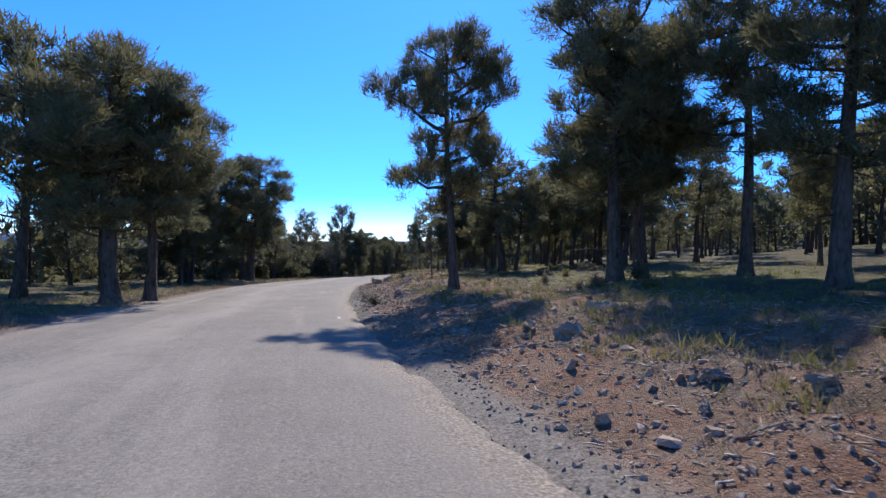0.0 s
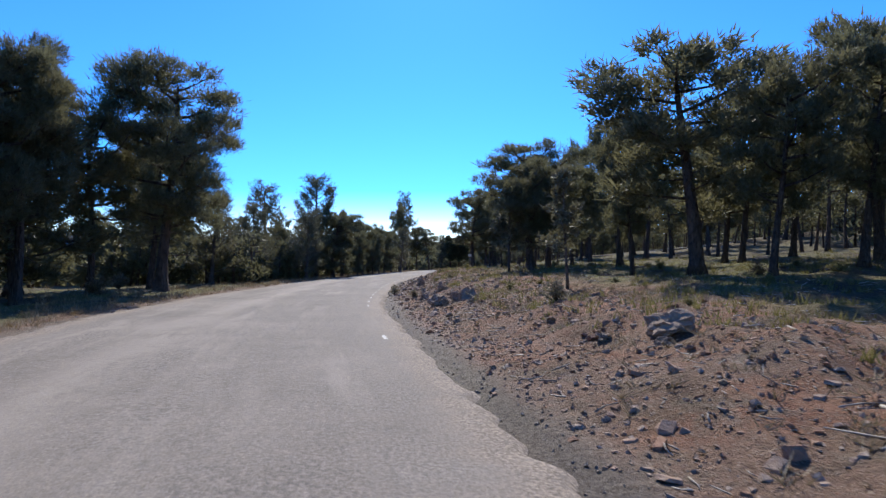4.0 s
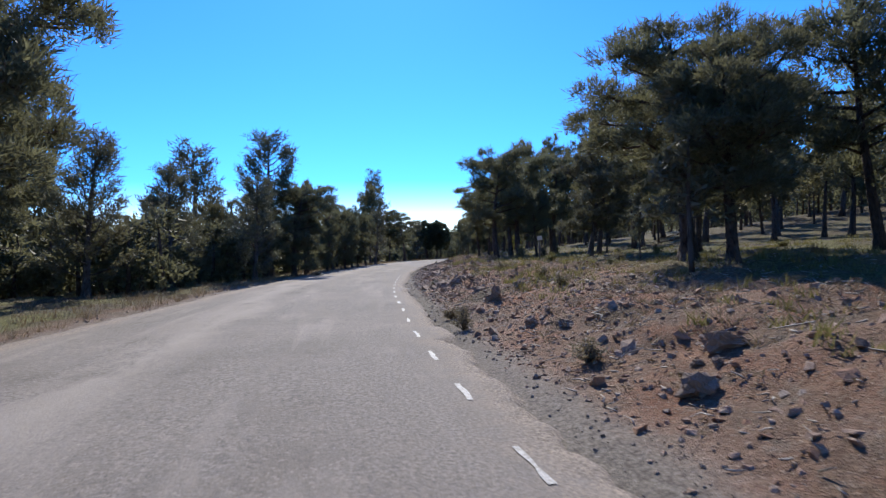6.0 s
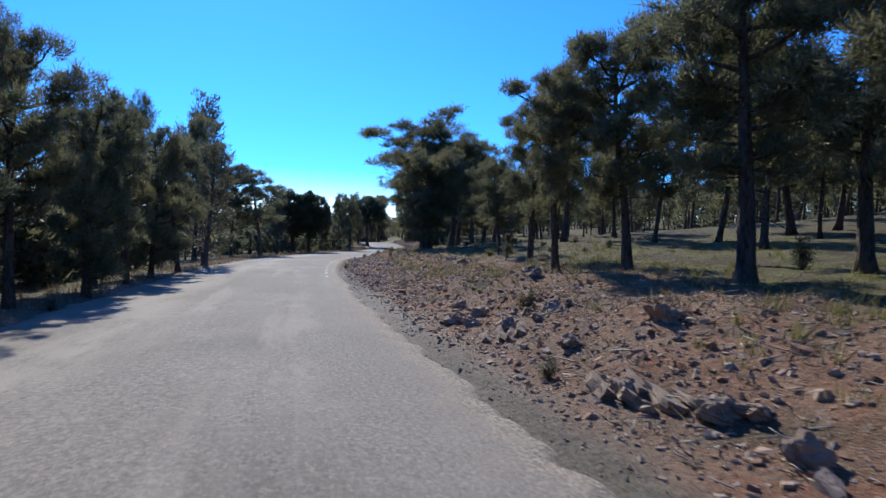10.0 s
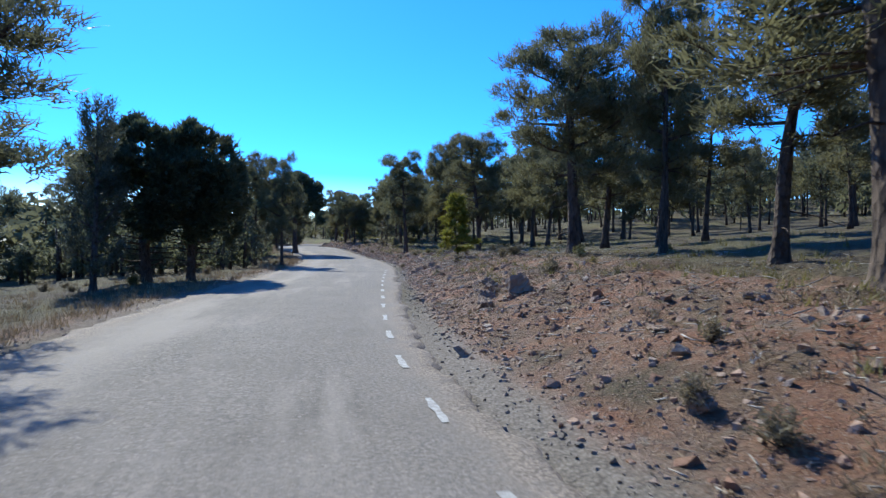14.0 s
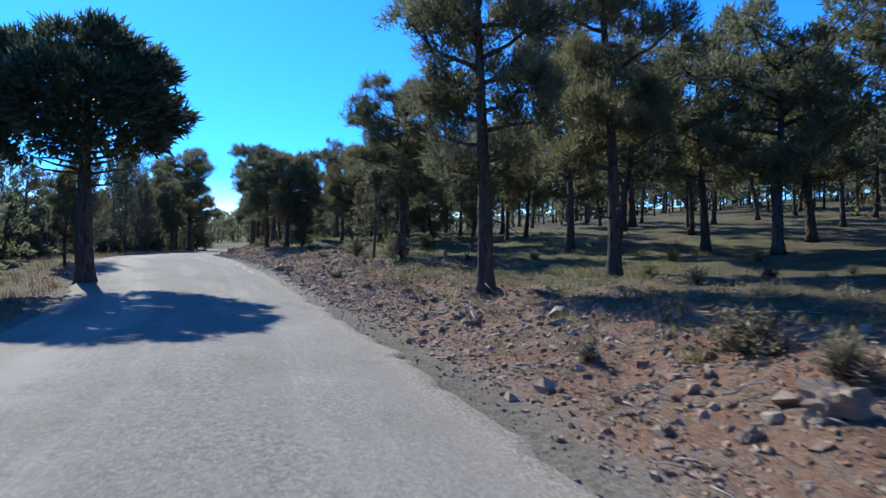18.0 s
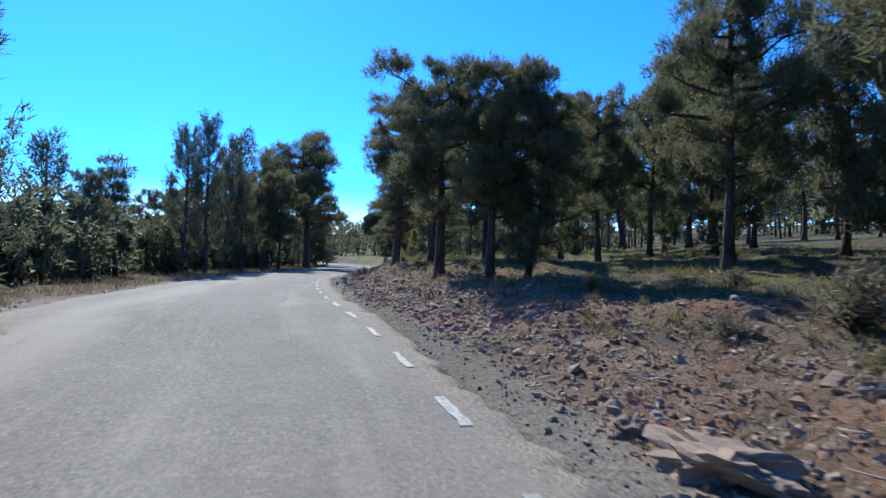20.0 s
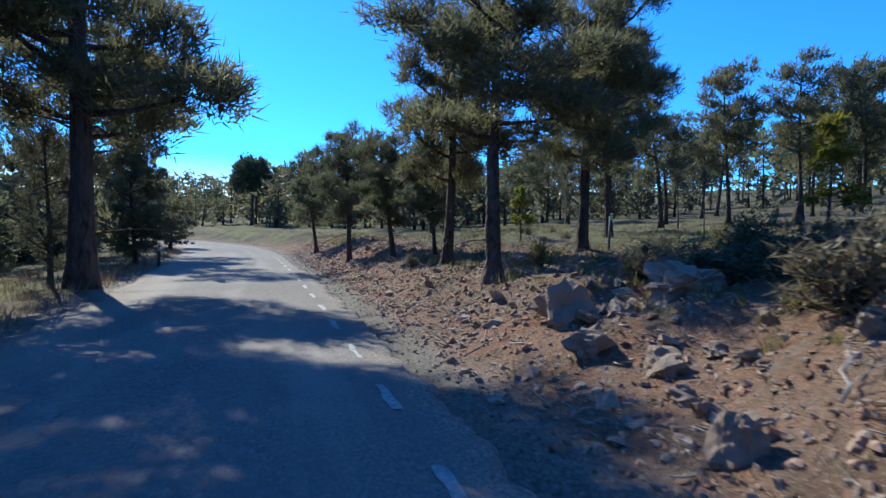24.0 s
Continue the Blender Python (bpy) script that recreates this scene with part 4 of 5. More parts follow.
def forest(n, s0, s1, u0, u1, kinds, gap, h0, h1, seed):
    rng = random.Random(seed)
    made = tries = 0
    while made < n and tries < n * 30:
        tries += 1
        s, u = rng.uniform(s0, s1), rng.uniform(u0, u1)
        x, y = (float(v) for v in place(s, u))
        ss, uu = along([(x, y)])
        if not (uu[0] < left_edge(ss[0]) - 2.5 or uu[0] > right_edge(ss[0]) + 6) or not clear_of(x, y, gap):
            continue
        h = rng.uniform(h0, h1)
        plant(rng.choice(kinds), x, y, h, h * rng.uniform(0.36, 0.5))
        made += 1


forest(42, -5, 54, 20, 62, ["forest", "forest", "pine"], 3.2, 6, 9, 1)
forest(64, 54, 140, 17, 62, ["forest", "forest", "forest", "pine"], 3.0, 5.5, 8.2, 2)
forest(62, 140, 196, 17, 65, ["forest", "forest", "forest", "pine"], 3.0, 5.5, 8.2, 3)
forest(60, 196, 270, 14, 60, ["forest", "forest", "forest", "pine"], 2.8, 5.2, 7.8, 4)
forest(18, 17, 68, -38, -13, ["bushy", "pine", "conic"], 3.2, 5.5, 8.5, 5)
forest(46, 68, 122, -34, -8, ["bushy", "conic", "pine"], 2.8, 4.5, 7, 6)
forest(50, 124, 182, -34, -8.5, ["bushy", "conic", "forest"], 2.6, 2.4, 4.4, 7)
forest(46, 180, 250, -36, -7, ["conic", "pine", "forest", "bushy"], 2.6, 4.5, 8, 8)
forest(44, 252, 330, -45, 45, ["pine", "bushy", "forest"], 3.2, 5, 8, 9)
forest(13, 184, 205, 9.5, 18, ["pine", "pine", "bushy"], 3.0, 5.5, 7.6, 10)
forest(7, 38, 58, 10, 20, ["pine", "pine", "silver"], 3.2, 5.5, 7.5, 11)
for protos in (*PROTOS.values(), *PROTOS_MID.values(), *PROTOS_FAR.values()):
    for ob in protos:
        if ob.name not in USED:
            for o in (*ob.children_recursive, ob):
                bpy.data.objects.remove(o)

# ---- far woods, too many to count ----
def far_woods(name, label, n, s0, s1, u0, u1, h0, h1, seed, each=7, size=1.0, wide=0.27):
    rng = np.random.default_rng(seed)
    s, u = rng.uniform(s0, s1, n), rng.uniform(u0, u1, n)
    x, y = place(s, u)
    ss, uu = along(np.c_[x, y])
    ok = (uu > right_edge(ss) + 9) | (uu < left_edge(ss) - 2.6)
    x, y, ss, uu = x[ok], y[ok], ss[ok], uu[ok]
    z = land(ss, uu, x, y)
    n = len(x)
    h = rng.uniform(h0, h1, n)
    centres, outs = [], []
    for q in range(20):
        f = rng.uniform(0.1, 1.0, n)
        a = rng.uniform(0, 6.28, n)
        r = h * wide * np.sqrt(np.clip(1.05 - f, 0.02, 1)) * rng.uniform(0.5, 1.1, n)
        centres.append(np.c_[x + r * np.cos(a), y + r * np.sin(a), z + h * f])
        outs.append(np.c_[np.cos(a), np.sin(a), np.full(n, 0.6)])
    root = new(name)
    part("foliage", tufts("foliage", np.vstack(centres), np.vstack(outs), each, size, size * 0.42, 0.8, NEEDLES, rng), root)
    tubes = Tubes()
    for i in range(n):
        p = np.array([x[i], y[i], z[i] - 0.1])
        lean = rng.normal(0, 0.15, 2)
        tubes.add([p, p + np.array([lean[0], lean[1], h[i] * 0.9])], [0.13, 0.04], 4)
    part("trunks", tubes.mesh("trunks", BARK), root)
    return tagged(root, label, "woods", kind="stuff")


far_woods("woods_on_slope", "dark pine woods on the rising slope", 620, -20, 268, 42, 110, 6, 9, 11)
far_woods("woods_in_valley", "dark scrubby woods falling away to the valley", 760, 10, 258, -75, -17, 2.6, 5.0, 12)
far_woods("thicket_below_road", "dark tangled evergreen thicket below the road", 300, 64, 108, -18, -6.5, 1.6, 3.2, 14, 24, 0.3, 0.36)
far_woods("thicket_by_bend", "dark tangled evergreen thicket beside the road", 420, 150, 252, -18, -6.5, 1.6, 3.4, 15, 24, 0.3, 0.36)
far_woods("thicket_at_bend", "low dark evergreen thicket beyond the bend", 240, 256, 300, -45, 45, 2.4, 4.8, 16, 12, 0.5, 0.36)
far_woods("woods_ahead", "dark pine woods closing the road's end", 420, 262, 372, -60, 60, 5, 8, 13)


# ---- loose stones ----
def hull(rng, n, flat):
    """Corners and triangles of an angular stone about one metre across."""
    bm = bmesh.new()
    lean = rng.uniform(-0.25, 0.25, 2)
    for i in range(n):                        # corners of a split slab, top and bottom
        a = 6.283 * (i // 2 + rng.uniform(-0.3, 0.3)) / (n // 2)
        up = 1 if i % 2 else -1
        r = 0.5 * rng.uniform(0.7, 1.1) * (0.8 if up > 0 else 1.0)
        bm.verts.new((r * math.cos(a) + up * lean[0] * flat, 0.72 * r * math.sin(a) + up * lean[1] * flat, flat * (0.5 * up + rng.uniform(-0.22, 0.22))))
    res = bmesh.ops.convex_hull(bm, input=bm.verts)
    loose = [v for v in bm.verts if not v.link_faces]
    bmesh.ops.delete(bm, geom=loose, context="VERTS")
    bmesh.ops.triangulate(bm, faces=bm.faces)
    bm.verts.index_update()
    verts = np.array([v.co[:] for v in bm.verts])
    tris = np.array([[v.index for v in f.verts] for f in bm.faces])
    bm.free()
    return verts, tris


def turn_about(ax, ay, az):
    return np.array(Euler((ax, ay, az)).to_matrix())


def scatter_stones(name, label, n, s0, s1, pick, size, seed, material, sunk=0.05):
    rng = np.random.default_rng(seed)
    corners = (8, 10, 8, 10, 8, 6) if size > 0.06 else (6, 6, 6, 8, 6, 6)
    shapes = [hull(rng, c, f) for c, f in zip(corners, (0.26, 0.36, 0.5, 0.2, 0.36, 0.3))]
    s = rng.uniform(s0, s1, 3 * n)
    like = tab(s, 0, .8, 50, .7, 62, 1.0, 85, 1.1, 105, 1.2, 118, .8, 150, 1.0, 175, 1.1, 190, 1.6, 212, 1.4, 222, .8, 238, 1.2, 262, 1.3)
    s = s[rng.uniform(0, 1.6, 3 * n) < like][:n]
    n = len(s)
    u = pick(rng, s, n)
    x, y = place(s, u)
    z = land(s, u, x, y)
    sz = np.clip(size * np.exp(rng.normal(0, 0.5, n)), 0.018, 0.34)
    V, T, base = [], [], 0
    for i in range(n):
        v, t = shapes[i % 6]
        m = turn_about(rng.normal(0, .32), rng.normal(0, .32), rng.uniform(0, 6.28))
        V.append((v * sz[i]) @ m.T + np.array([x[i], y[i], z[i] + sz[i] * sunk]))
        T.append(t + base)
        base += len(v)
    return tagged(new(name, tri_mesh(name, np.vstack(V), np.vstack(T), material, True)), label, "stones", kind="stuff")


def on_bank(rng, s, n):
    reach = tab(s, 0, 5.0, 55, 5.5, 80, 5.5, 110, 5, 135, 5, 165, 5, 190, 4, 225, 4.5, 250, 5)
    patch = 0.5 + 0.5 * np.sin(s * 0.9 + 2 * np.sin(s * 0.23))
    return right_edge(s) + 0.35 + reach * rng.beta(1.3, 1.7, n) * (0.75 + 0.35 * patch)


def on_shoulder(rng, s, n):
    return right_edge(s) + rng.normal(0.32, 0.38, n)


def on_foot(rng, s, n):
    return right_edge(s) + 0.2 + 2.6 * rng.beta(1.2, 2.2, n)


def on_left_verge(rng, s, n):
    return left_edge(s) - np.abs(rng.normal(0.1, 0.5, n))


scatter_stones("bank_stones", "angular pinkish-grey stones strewn on the bank", 20000, 0, 252, on_bank, 0.07, 21, STONES)
scatter_stones("small_rubble", "pale stone chips scattered over the bank", 34000, 0, 252, on_bank, 0.04, 24, STONES)
scatter_stones("soil_clods", "crumbled red clods of earth on the bank", 17000, 0, 252, on_bank, 0.072, 25, CLODS, 0.0)
scatter_stones("bank_foot_rubble", "loose rubble washed down to the foot of the bank", 9000, 0, 252, on_foot, 0.05, 26, STONES)
scatter_stones("shoulder_gravel", "fine loose gravel along the road's edge", 15000, 0, 252, on_shoulder, 0.027, 22, GRAVEL, 0.15)
scatter_stones("verge_stones", "small stones on the far verge", 2200, 0, 252, on_left_verge, 0.05, 23, STONES)


# ---- litter: twigs, grass, stalks ----
def scatter_twigs(n, s0, s1, u0, u1, seed, long=0.17, label="bleached twigs and broken sticks on the soil"):
    rng = np.random.default_rng(seed)
    s = rng.uniform(s0, s1, n)
    u = right_edge(s) + u0 + (u1 - u0) * rng.beta(1.2, 1.8, n)
    x, y = place(s, u)
    z = land(s, u, x, y)
    tubes = Tubes()
    for i in range(n):
        a = rng.uniform(0, 6.28)
        ln = float(np.clip(long * math.exp(rng.normal(0, 0.5)), 0.1, 0.8))
        d = np.array([math.cos(a), math.sin(a), rng.normal(0.05, 0.22)]) * ln
        side = np.array([-d[1], d[0], 0.0]) * rng.normal(0, 0.22)
        p = np.array([x[i], y[i], z[i] + 0.02])
        r = rng.uniform(0.006, 0.013)
        tubes.add([p, p + d * 0.5 + side, p + d], [r, r * .8, r * .4], 3)
    return tagged(new("twig_litter", tubes.mesh("twig_litter", DEADWOOD)), label, "twigs", kind="stuff")


scatter_twigs(12000, 0, 252, 0.5, 10, 31, 0.13)
scatter_twigs(1500, 140, 158, 1.5, 10, 32, 0.36, "tangled cut branches left drying on the bank")


def scatter_grass(name, label, n, pick, each, length, width, material, seed, lean=0.35):
    rng = np.random.default_rng(seed)
    s = rng.uniform(-2, 256, n)
    u, keep = pick(rng, s, n)
    s, u = s[keep], u[keep]
    x, y = place(s, u)
    z = land(s, u, x, y)
    n = len(s)
    c = np.repeat(np.c_[x, y, z], each, axis=0)
    m = len(c)
    c[:, :2] += rng.normal(0, length * 0.4, (m, 2))
    d = np.c_[rng.normal(0, lean, (m, 2)), np.ones(m)]
    ln = (length * np.repeat(rng.uniform(0.5, 1.4, n), each) * rng.uniform(0.6, 1.2, m))[:, None]
    if lean > 2:                              # lying flat
        d /= np.linalg.norm(d, axis=1)[:, None]
        c[:, 2] += rng.uniform(0.005, 0.03, m)
    side = np.cross(d, rng.normal(0, 1, (m, 3)))
    side /= np.linalg.norm(side, axis=1)[:, None]
    v = np.empty((m, 3, 3))
    v[:, 0], v[:, 1], v[:, 2] = c - side * width, c + side * width, c + d * ln
    return tagged(new(name, tri_mesh(name, v.reshape(-1, 3), np.arange(3 * m).reshape(-1, 3), material)), label, "grass", kind="stuff")


def meadow(rng, s, n):
    u = right_edge(s) + 2.2 + 24 * rng.beta(0.85, 2.4, n)
    patch = np.sin(s * 0.33 + 1.3 * np.sin(u * 0.4)) * np.sin(u * 0.5 + 0.9 * np.sin(s * 0.2))
    like = tab(s, 0, .95, 60, .9, 90, .8, 110, .7, 125, .3, 180, .4, 195, .8, 215, .8, 235, .95)
    return u, rng.uniform(0, 1, n) < like * (0.55 + 0.6 * patch)


def left_grass(rng, s, n):
    u = left_edge(s) - 0.35 - 12 * rng.beta(0.8, 2.4, n)
    return u, rng.uniform(0, 1, n) < 0.8


def bank_tufts(rng, s, n):
    u = right_edge(s) + 0.9 + 6.5 * rng.beta(1.6, 1.4, n)
    patch = np.sin(s * 0.7 + np.sin(u)) + 0.4 * np.sin(s * 2.1)
    return u, patch > -0.35


def bank_litter(rng, s, n):
    u = right_edge(s) + 0.5 + 8.5 * rng.beta(1.2, 1.5, n)
    return u, np.sin(s * 0.55 + 1.4 * np.sin(u * 0.8)) > rng.uniform(-1.3, 1.0, n)


scatter_grass("meadow_grass", "short yellow-green grass in patches under the pines", 19000, meadow, 12, 0.16, 0.01, GRASS, 41)
scatter_grass("verge_grass", "thin pale grass on the far verge", 6500, left_grass, 10, 0.2, 0.008, STRAW, 42)
scatter_grass("leaf_litter", "dry brown needles and leaf scraps lying on the soil", 16000, bank_litter, 7, 0.055, 0.012, LITTER, 44, 6.0)
scatter_grass("dry_stalks", "dry straw-coloured stalks on the bank", 10000, bank_tufts, 9, 0.12, 0.007, STRAW, 43, 0.9)


# ---- boulders, branches, shrubs, saplings ----
def rock_mesh(seed):
    rng = np.random.default_rng(seed)
    bm = bmesh.new()
    tilt = turn_about(rng.normal(0, .5), rng.normal(0, .5), 0)
    for i in range(12):                       # a split block
        a = 6.283 * (i // 2 + rng.uniform(-0.35, 0.35)) / 6
        up = 1 if i % 2 else -1
        r = 0.56 * rng.uniform(0.65, 1.1) * (0.75 if up > 0 else 1.0)
        bm.verts.new(tilt @ np.array([r * math.cos(a), r * math.sin(a), 0.4 * up + rng.uniform(-0.14, 0.14)]))
    bmesh.ops.convex_hull(bm, input=bm.verts)
    bmesh.ops.delete(bm, geom=[v for v in bm.verts if not v.link_faces], context="VERTS")
    bmesh.ops.subdivide_edges(bm, edges=bm.edges, cuts=5, use_grid_fill=True)
    for v in bm.verts:
        p = v.co.normalized()
        v.co += p * (noise.noise(v.co * 3.1 + Vector((seed, 0, 0))) * 0.2 + noise.noise(v.co * 7.0) * 0.15 + noise.noise(v.co * 15.0) * 0.08)
    me = bpy.data.meshes.new("boulder")
    bm.to_mesh(me)
    bm.free()
    me.materials.append(LIMESTONE)
    return me


ROCKS = [rock_mesh(60 + i) for i in range(7)]
item_rng = random.Random(17)


def boulder(x, y, w, h):
    ob = new("boulder", ROCKS[item_rng.randrange(7)])
    w, h = w * 0.92, h * 0.92
    deep = w * item_rng.uniform(0.6, 0.95)
    ob.matrix_world = pose(x, y, ground_at(x, y) + h * 0.2, item_rng.uniform(-14, 14), item_rng.uniform(-14, 14), item_rng.uniform(0, 360)) \
        @ Matrix.Diagonal((w, deep, h * 1.15, 1))
    label = "large rough limestone boulder on the bank" if w > 0.6 else "angular limestone rock set in red soil"
    return tagged(ob, label, "rock", "rocks on the bank")


def fallen_branch(x0, y0, x1, y1):
    rng = random.Random(int(x0 * 97 + y0 * 13))
    a, b = Vector((x0, y0, ground_at(x0, y0) + 0.04)), Vector((x1, y1, ground_at(x1, y1) + 0.07))
    d = b - a
    side = Vector((-d.y, d.x, 0))
    tubes = Tubes()
    pts = [a + d * t + side * rng.uniform(-0.12, 0.12) + Vector((0, 0, rng.uniform(0, 0.07))) for t in (0, .22, .45, .7, 1)]
    r = 0.009 + 0.007 * d.length
    tubes.add(pts, [r, r * .9, r * .75, r * .6, r * .3], 6, 0.15, rng)
    ob = new("fallen_branch", tubes.mesh("fallen_branch", DEADWOOD))
    for k in (1, 2, 3):
        t2 = Tubes()
        e = pts[k] + side * rng.choice([-1, 1]) * rng.uniform(0.15, 0.4) + d * 0.15 + Vector((0, 0, rng.uniform(0, 0.15)))
        t2.add([pts[k], (pts[k] + e) / 2 + Vector((0, 0, 0.03)), e], [r * .55, r * .4, r * .2], 4)
        part("side_branch", t2.mesh("side_branch", DEADWOOD), ob)
    return tagged(ob, "bleached bare branch lying on the bank", "branch", "fallen branches")


def shrub_proto(kind, seed):
    rng = np.random.default_rng(seed)
    root = new("shrub")
    tubes, cen, out = Tubes(), [], []
    for i in range(26):
        az, el = rng.uniform(0, 6.28), rng.uniform(0.25, 1.5)
        d = rand_dir(rng, az, el) * rng.uniform(0.55, 1.0) * np.array([0.5, 0.5, 1.0])
        mid = d * 0.5 + rng.normal(0, 0.04, 3)
        tubes.add([(0, 0, -0.03), mid, d], [0.016, 0.011, 0.004], 3)
        for t in (0.5, 0.75, 1.0):
            cen.append(d * t), out.append(d + np.array([0, 0, 0.4]))
    mat = {"shrub": SHRUB, "dark": DENSE, "green": GRASS}[kind]
    part("branchwork", tubes.mesh("branchwork", BARK_GREY), root)
    part("foliage", tufts("foliage", cen, out, 10, 0.14, 0.036, 0.9, mat, rng), root)
    return root


SHRUBS = {k: [shrub_proto(k, 300 + 7 * i + len(k)) for i in range(2)] for k in ("shrub", "dark", "green")}
SHRUB_LABEL = {"shrub": "low grey-brown thorny shrub on the bank", "dark": "small dark evergreen bush in the grass",
               "green": "fresh green clump of low broom"}
FRESH = {ob.name for kind in SHRUBS.values() for ob in kind}


def stand(ob, m):
    """Puts the prototype itself down the first time, a copy from then on."""
    if ob.name in FRESH:
        FRESH.discard(ob.name)
        ob.matrix_basis = m
        return ob
    c = copy_thing(ob, Matrix.Identity(4))
    c.matrix_basis = m
    return c


def shrub(kind, x, y, w, h):
    ob = SHRUBS[kind][item_rng.randrange(2)]
    m = pose(x, y, ground_at(x, y), 0, 0, item_rng.uniform(0, 360)) @ Matrix.Diagonal((w, w, h, 1))
    return tagged(stand(ob, m), SHRUB_LABEL[kind], "shrub", kind + " clumps by the road")


def sapling_proto(kind, seed):
    rng = np.random.default_rng(seed)
    root = new("sapling")
    tubes, cen, out = Tubes(), [], []
    pts = [np.array([0.03 * math.sin(3 * f), 0.03 * math.cos(4 * f), f * 2.0]) for f in np.linspace(-0.02, 0.95, 7)]
    tubes.add(pts, [0.03, 0.028, 0.025, 0.02, 0.016, 0.012, 0.005], 6)
    for i in range(24):
        f = rng.uniform(0.55 if kind == "thin" else 0.3, 0.95)
        p = np.array([0.03 * math.sin(3 * f), 0.03 * math.cos(4 * f), f * 2.0])
        d = rand_dir(rng, rng.uniform(0, 6.28), rng.uniform(0.1, 0.9)) * 0.5 * (1.15 - f) * rng.uniform(0.6, 1.3)
        tubes.add([p, p + d * .5, p + d], [0.009, 0.006, 0.003], 3)
        for t in (0.6, 1.0):
            cen.append(p + d * t), out.append(d + np.array([0, 0, 0.2]))
    mat = {"pale": SILVER, "bright": YELLOW, "thin": SHRUB}[kind]
    part("stem", tubes.mesh("stem", BARK_GREY), root)
    part("leaf_crown", tufts("leaf_crown", cen, out, 28 if kind != "thin" else 6, 0.11, 0.045, 1.0, mat, rng), root)
    return root


SAPLINGS = {k: sapling_proto(k, 400 + i) for i, k in enumerate(("pale", "bright", "thin"))}
SAPLING_LABEL = {"pale": "young oak sapling with pale leaves", "bright": "bright yellow-green young oak in the sun",
                 "thin": "thin almost bare sapling with a straight stem"}
FRESH |= {ob.name for ob in SAPLINGS.values()}


def sapling(kind, x, y, h, w):
    wide = max(w, 0.3 * h)
    m = pose(x, y, ground_at(x, y), 0, 0, item_rng.uniform(0, 360)) @ Matrix.Diagonal((wide, wide, h / 2.0, 1))
    return tagged(stand(SAPLINGS[kind], m), SAPLING_LABEL[kind], "sapling", kind + " saplings")


def slab_mesh(seed):
    """A broken bed of rock one metre long, with stepped edges."""
    rng = np.random.default_rng(seed)
    bm = bmesh.new()
    bmesh.ops.create_cube(bm, size=1.0)
    bmesh.ops.subdivide_edges(bm, edges=bm.edges, cuts=4, use_grid_fill=True)
    for v in bm.verts:
        q = v.co * 4.1 + Vector((seed, 2.0, 0))
        v.co.x *= 1 + 0.35 * noise.noise(Vector((0, v.co.y * 3, seed))) + 0.2 * noise.noise(q)
        v.co.y *= 1 + 0.4 * noise.noise(Vector((v.co.x * 3, seed, 0))) + 0.2 * noise.noise(q * 1.7)
        v.co.z += 0.3 * noise.noise(q) + 0.16 * noise.noise(q * 2.3)
    me = bpy.data.meshes.new("slab")
    bm.to_mesh(me)
    bm.free()
    me.materials.append(LIMESTONE)
    return me


SLABS = [slab_mesh(70 + i) for i in range(6)]


def outcrop(x, y, heading, n, long, seed):
    """Tilted beds of rock that stand out of the bank side by side."""
    rng = random.Random(seed)
    root = new("rock_outcrop")
    root.matrix_world = pose(x, y, ground_at(x, y), 0, 0, heading)
    turn = radians(heading)
    for i in range(n):
        row = (i - (n - 1) / 2) * 0.17
        ln = long * rng.uniform(0.45, 1.0)
        lx, ly = rng.uniform(-0.35, 0.35) * long, row + rng.uniform(-0.04, 0.04)
        gx, gy = x + math.cos(turn) * lx - math.sin(turn) * ly, y + math.sin(turn) * lx + math.cos(turn) * ly
        ob = part("rock_slab", SLABS[rng.randrange(6)], root)
        ob.matrix_basis = pose(lx, ly, ground_at(gx, gy) - ground_at(x, y) + rng.uniform(-0.06, 0.0), rng.uniform(22, 40), rng.uniform(-9, 9), rng.uniform(-9, 9)) \
            @ Matrix.Diagonal((ln, rng.uniform(0.2, 0.36), rng.uniform(0.07, 0.13), 1))
    return tagged(root, "tilted beds of grey limestone standing out of the bank", "rock outcrop", "rock outcrops")


outcrop(-4.75, 61.7, 62, 5, 0.75, 1)
outcrop(-4.0, 62.6, 58, 6, 0.8, 2)
outcrop(-3.7, 60.9, 66, 5, 0.7, 3)
outcrop(-3.5, 64.4, 60, 5, 0.7, 4)
outcrop(-3.5, 69.9, 70, 6, 0.8, 5)
outcrop(-2.9, 71.6, 64, 5, 0.7, 6)
outcrop(-2.6, 80.2, 66, 5, 0.7, 7)
outcrop(-2.2, 83.4, 60, 5, 0.6, 8)
outcrop(41.3, 214.3, 40, 5, 0.75, 9)
outcrop(42.0, 215.2, 36, 5, 0.7, 10)
boulder(30.97, 193.6, 0.17, 0.3)
boulder(40.8, 214.7, 0.75, 0.55)
boulder(41.6, 213.7, 0.8, 0.55)
boulder(8.3, 123.2, 0.6, 0.45)
boulder(-1.82, 31.55, 0.68, 0.27)
boulder(-1.52, 23.26, 0.61, 0.24)
boulder(0.87, 16.75, 0.26, 0.12)
boulder(2.88, 11.60, 0.57, 0.39)
boulder(2.00, 9.98, 0.49, 0.38)
boulder(-2.14, 24.35, 0.27, 0.13)
boulder(-1.66, 24.26, 0.45, 0.20)
boulder(-4.21, 41.32, 0.65, 0.44)
boulder(-3.69, 41.26, 0.42, 0.33)
boulder(-3.36, 40.90, 0.65, 0.41)
boulder(-4.09, 41.09, 0.40, 0.20)
boulder(-3.36, 39.97, 0.37, 0.18)
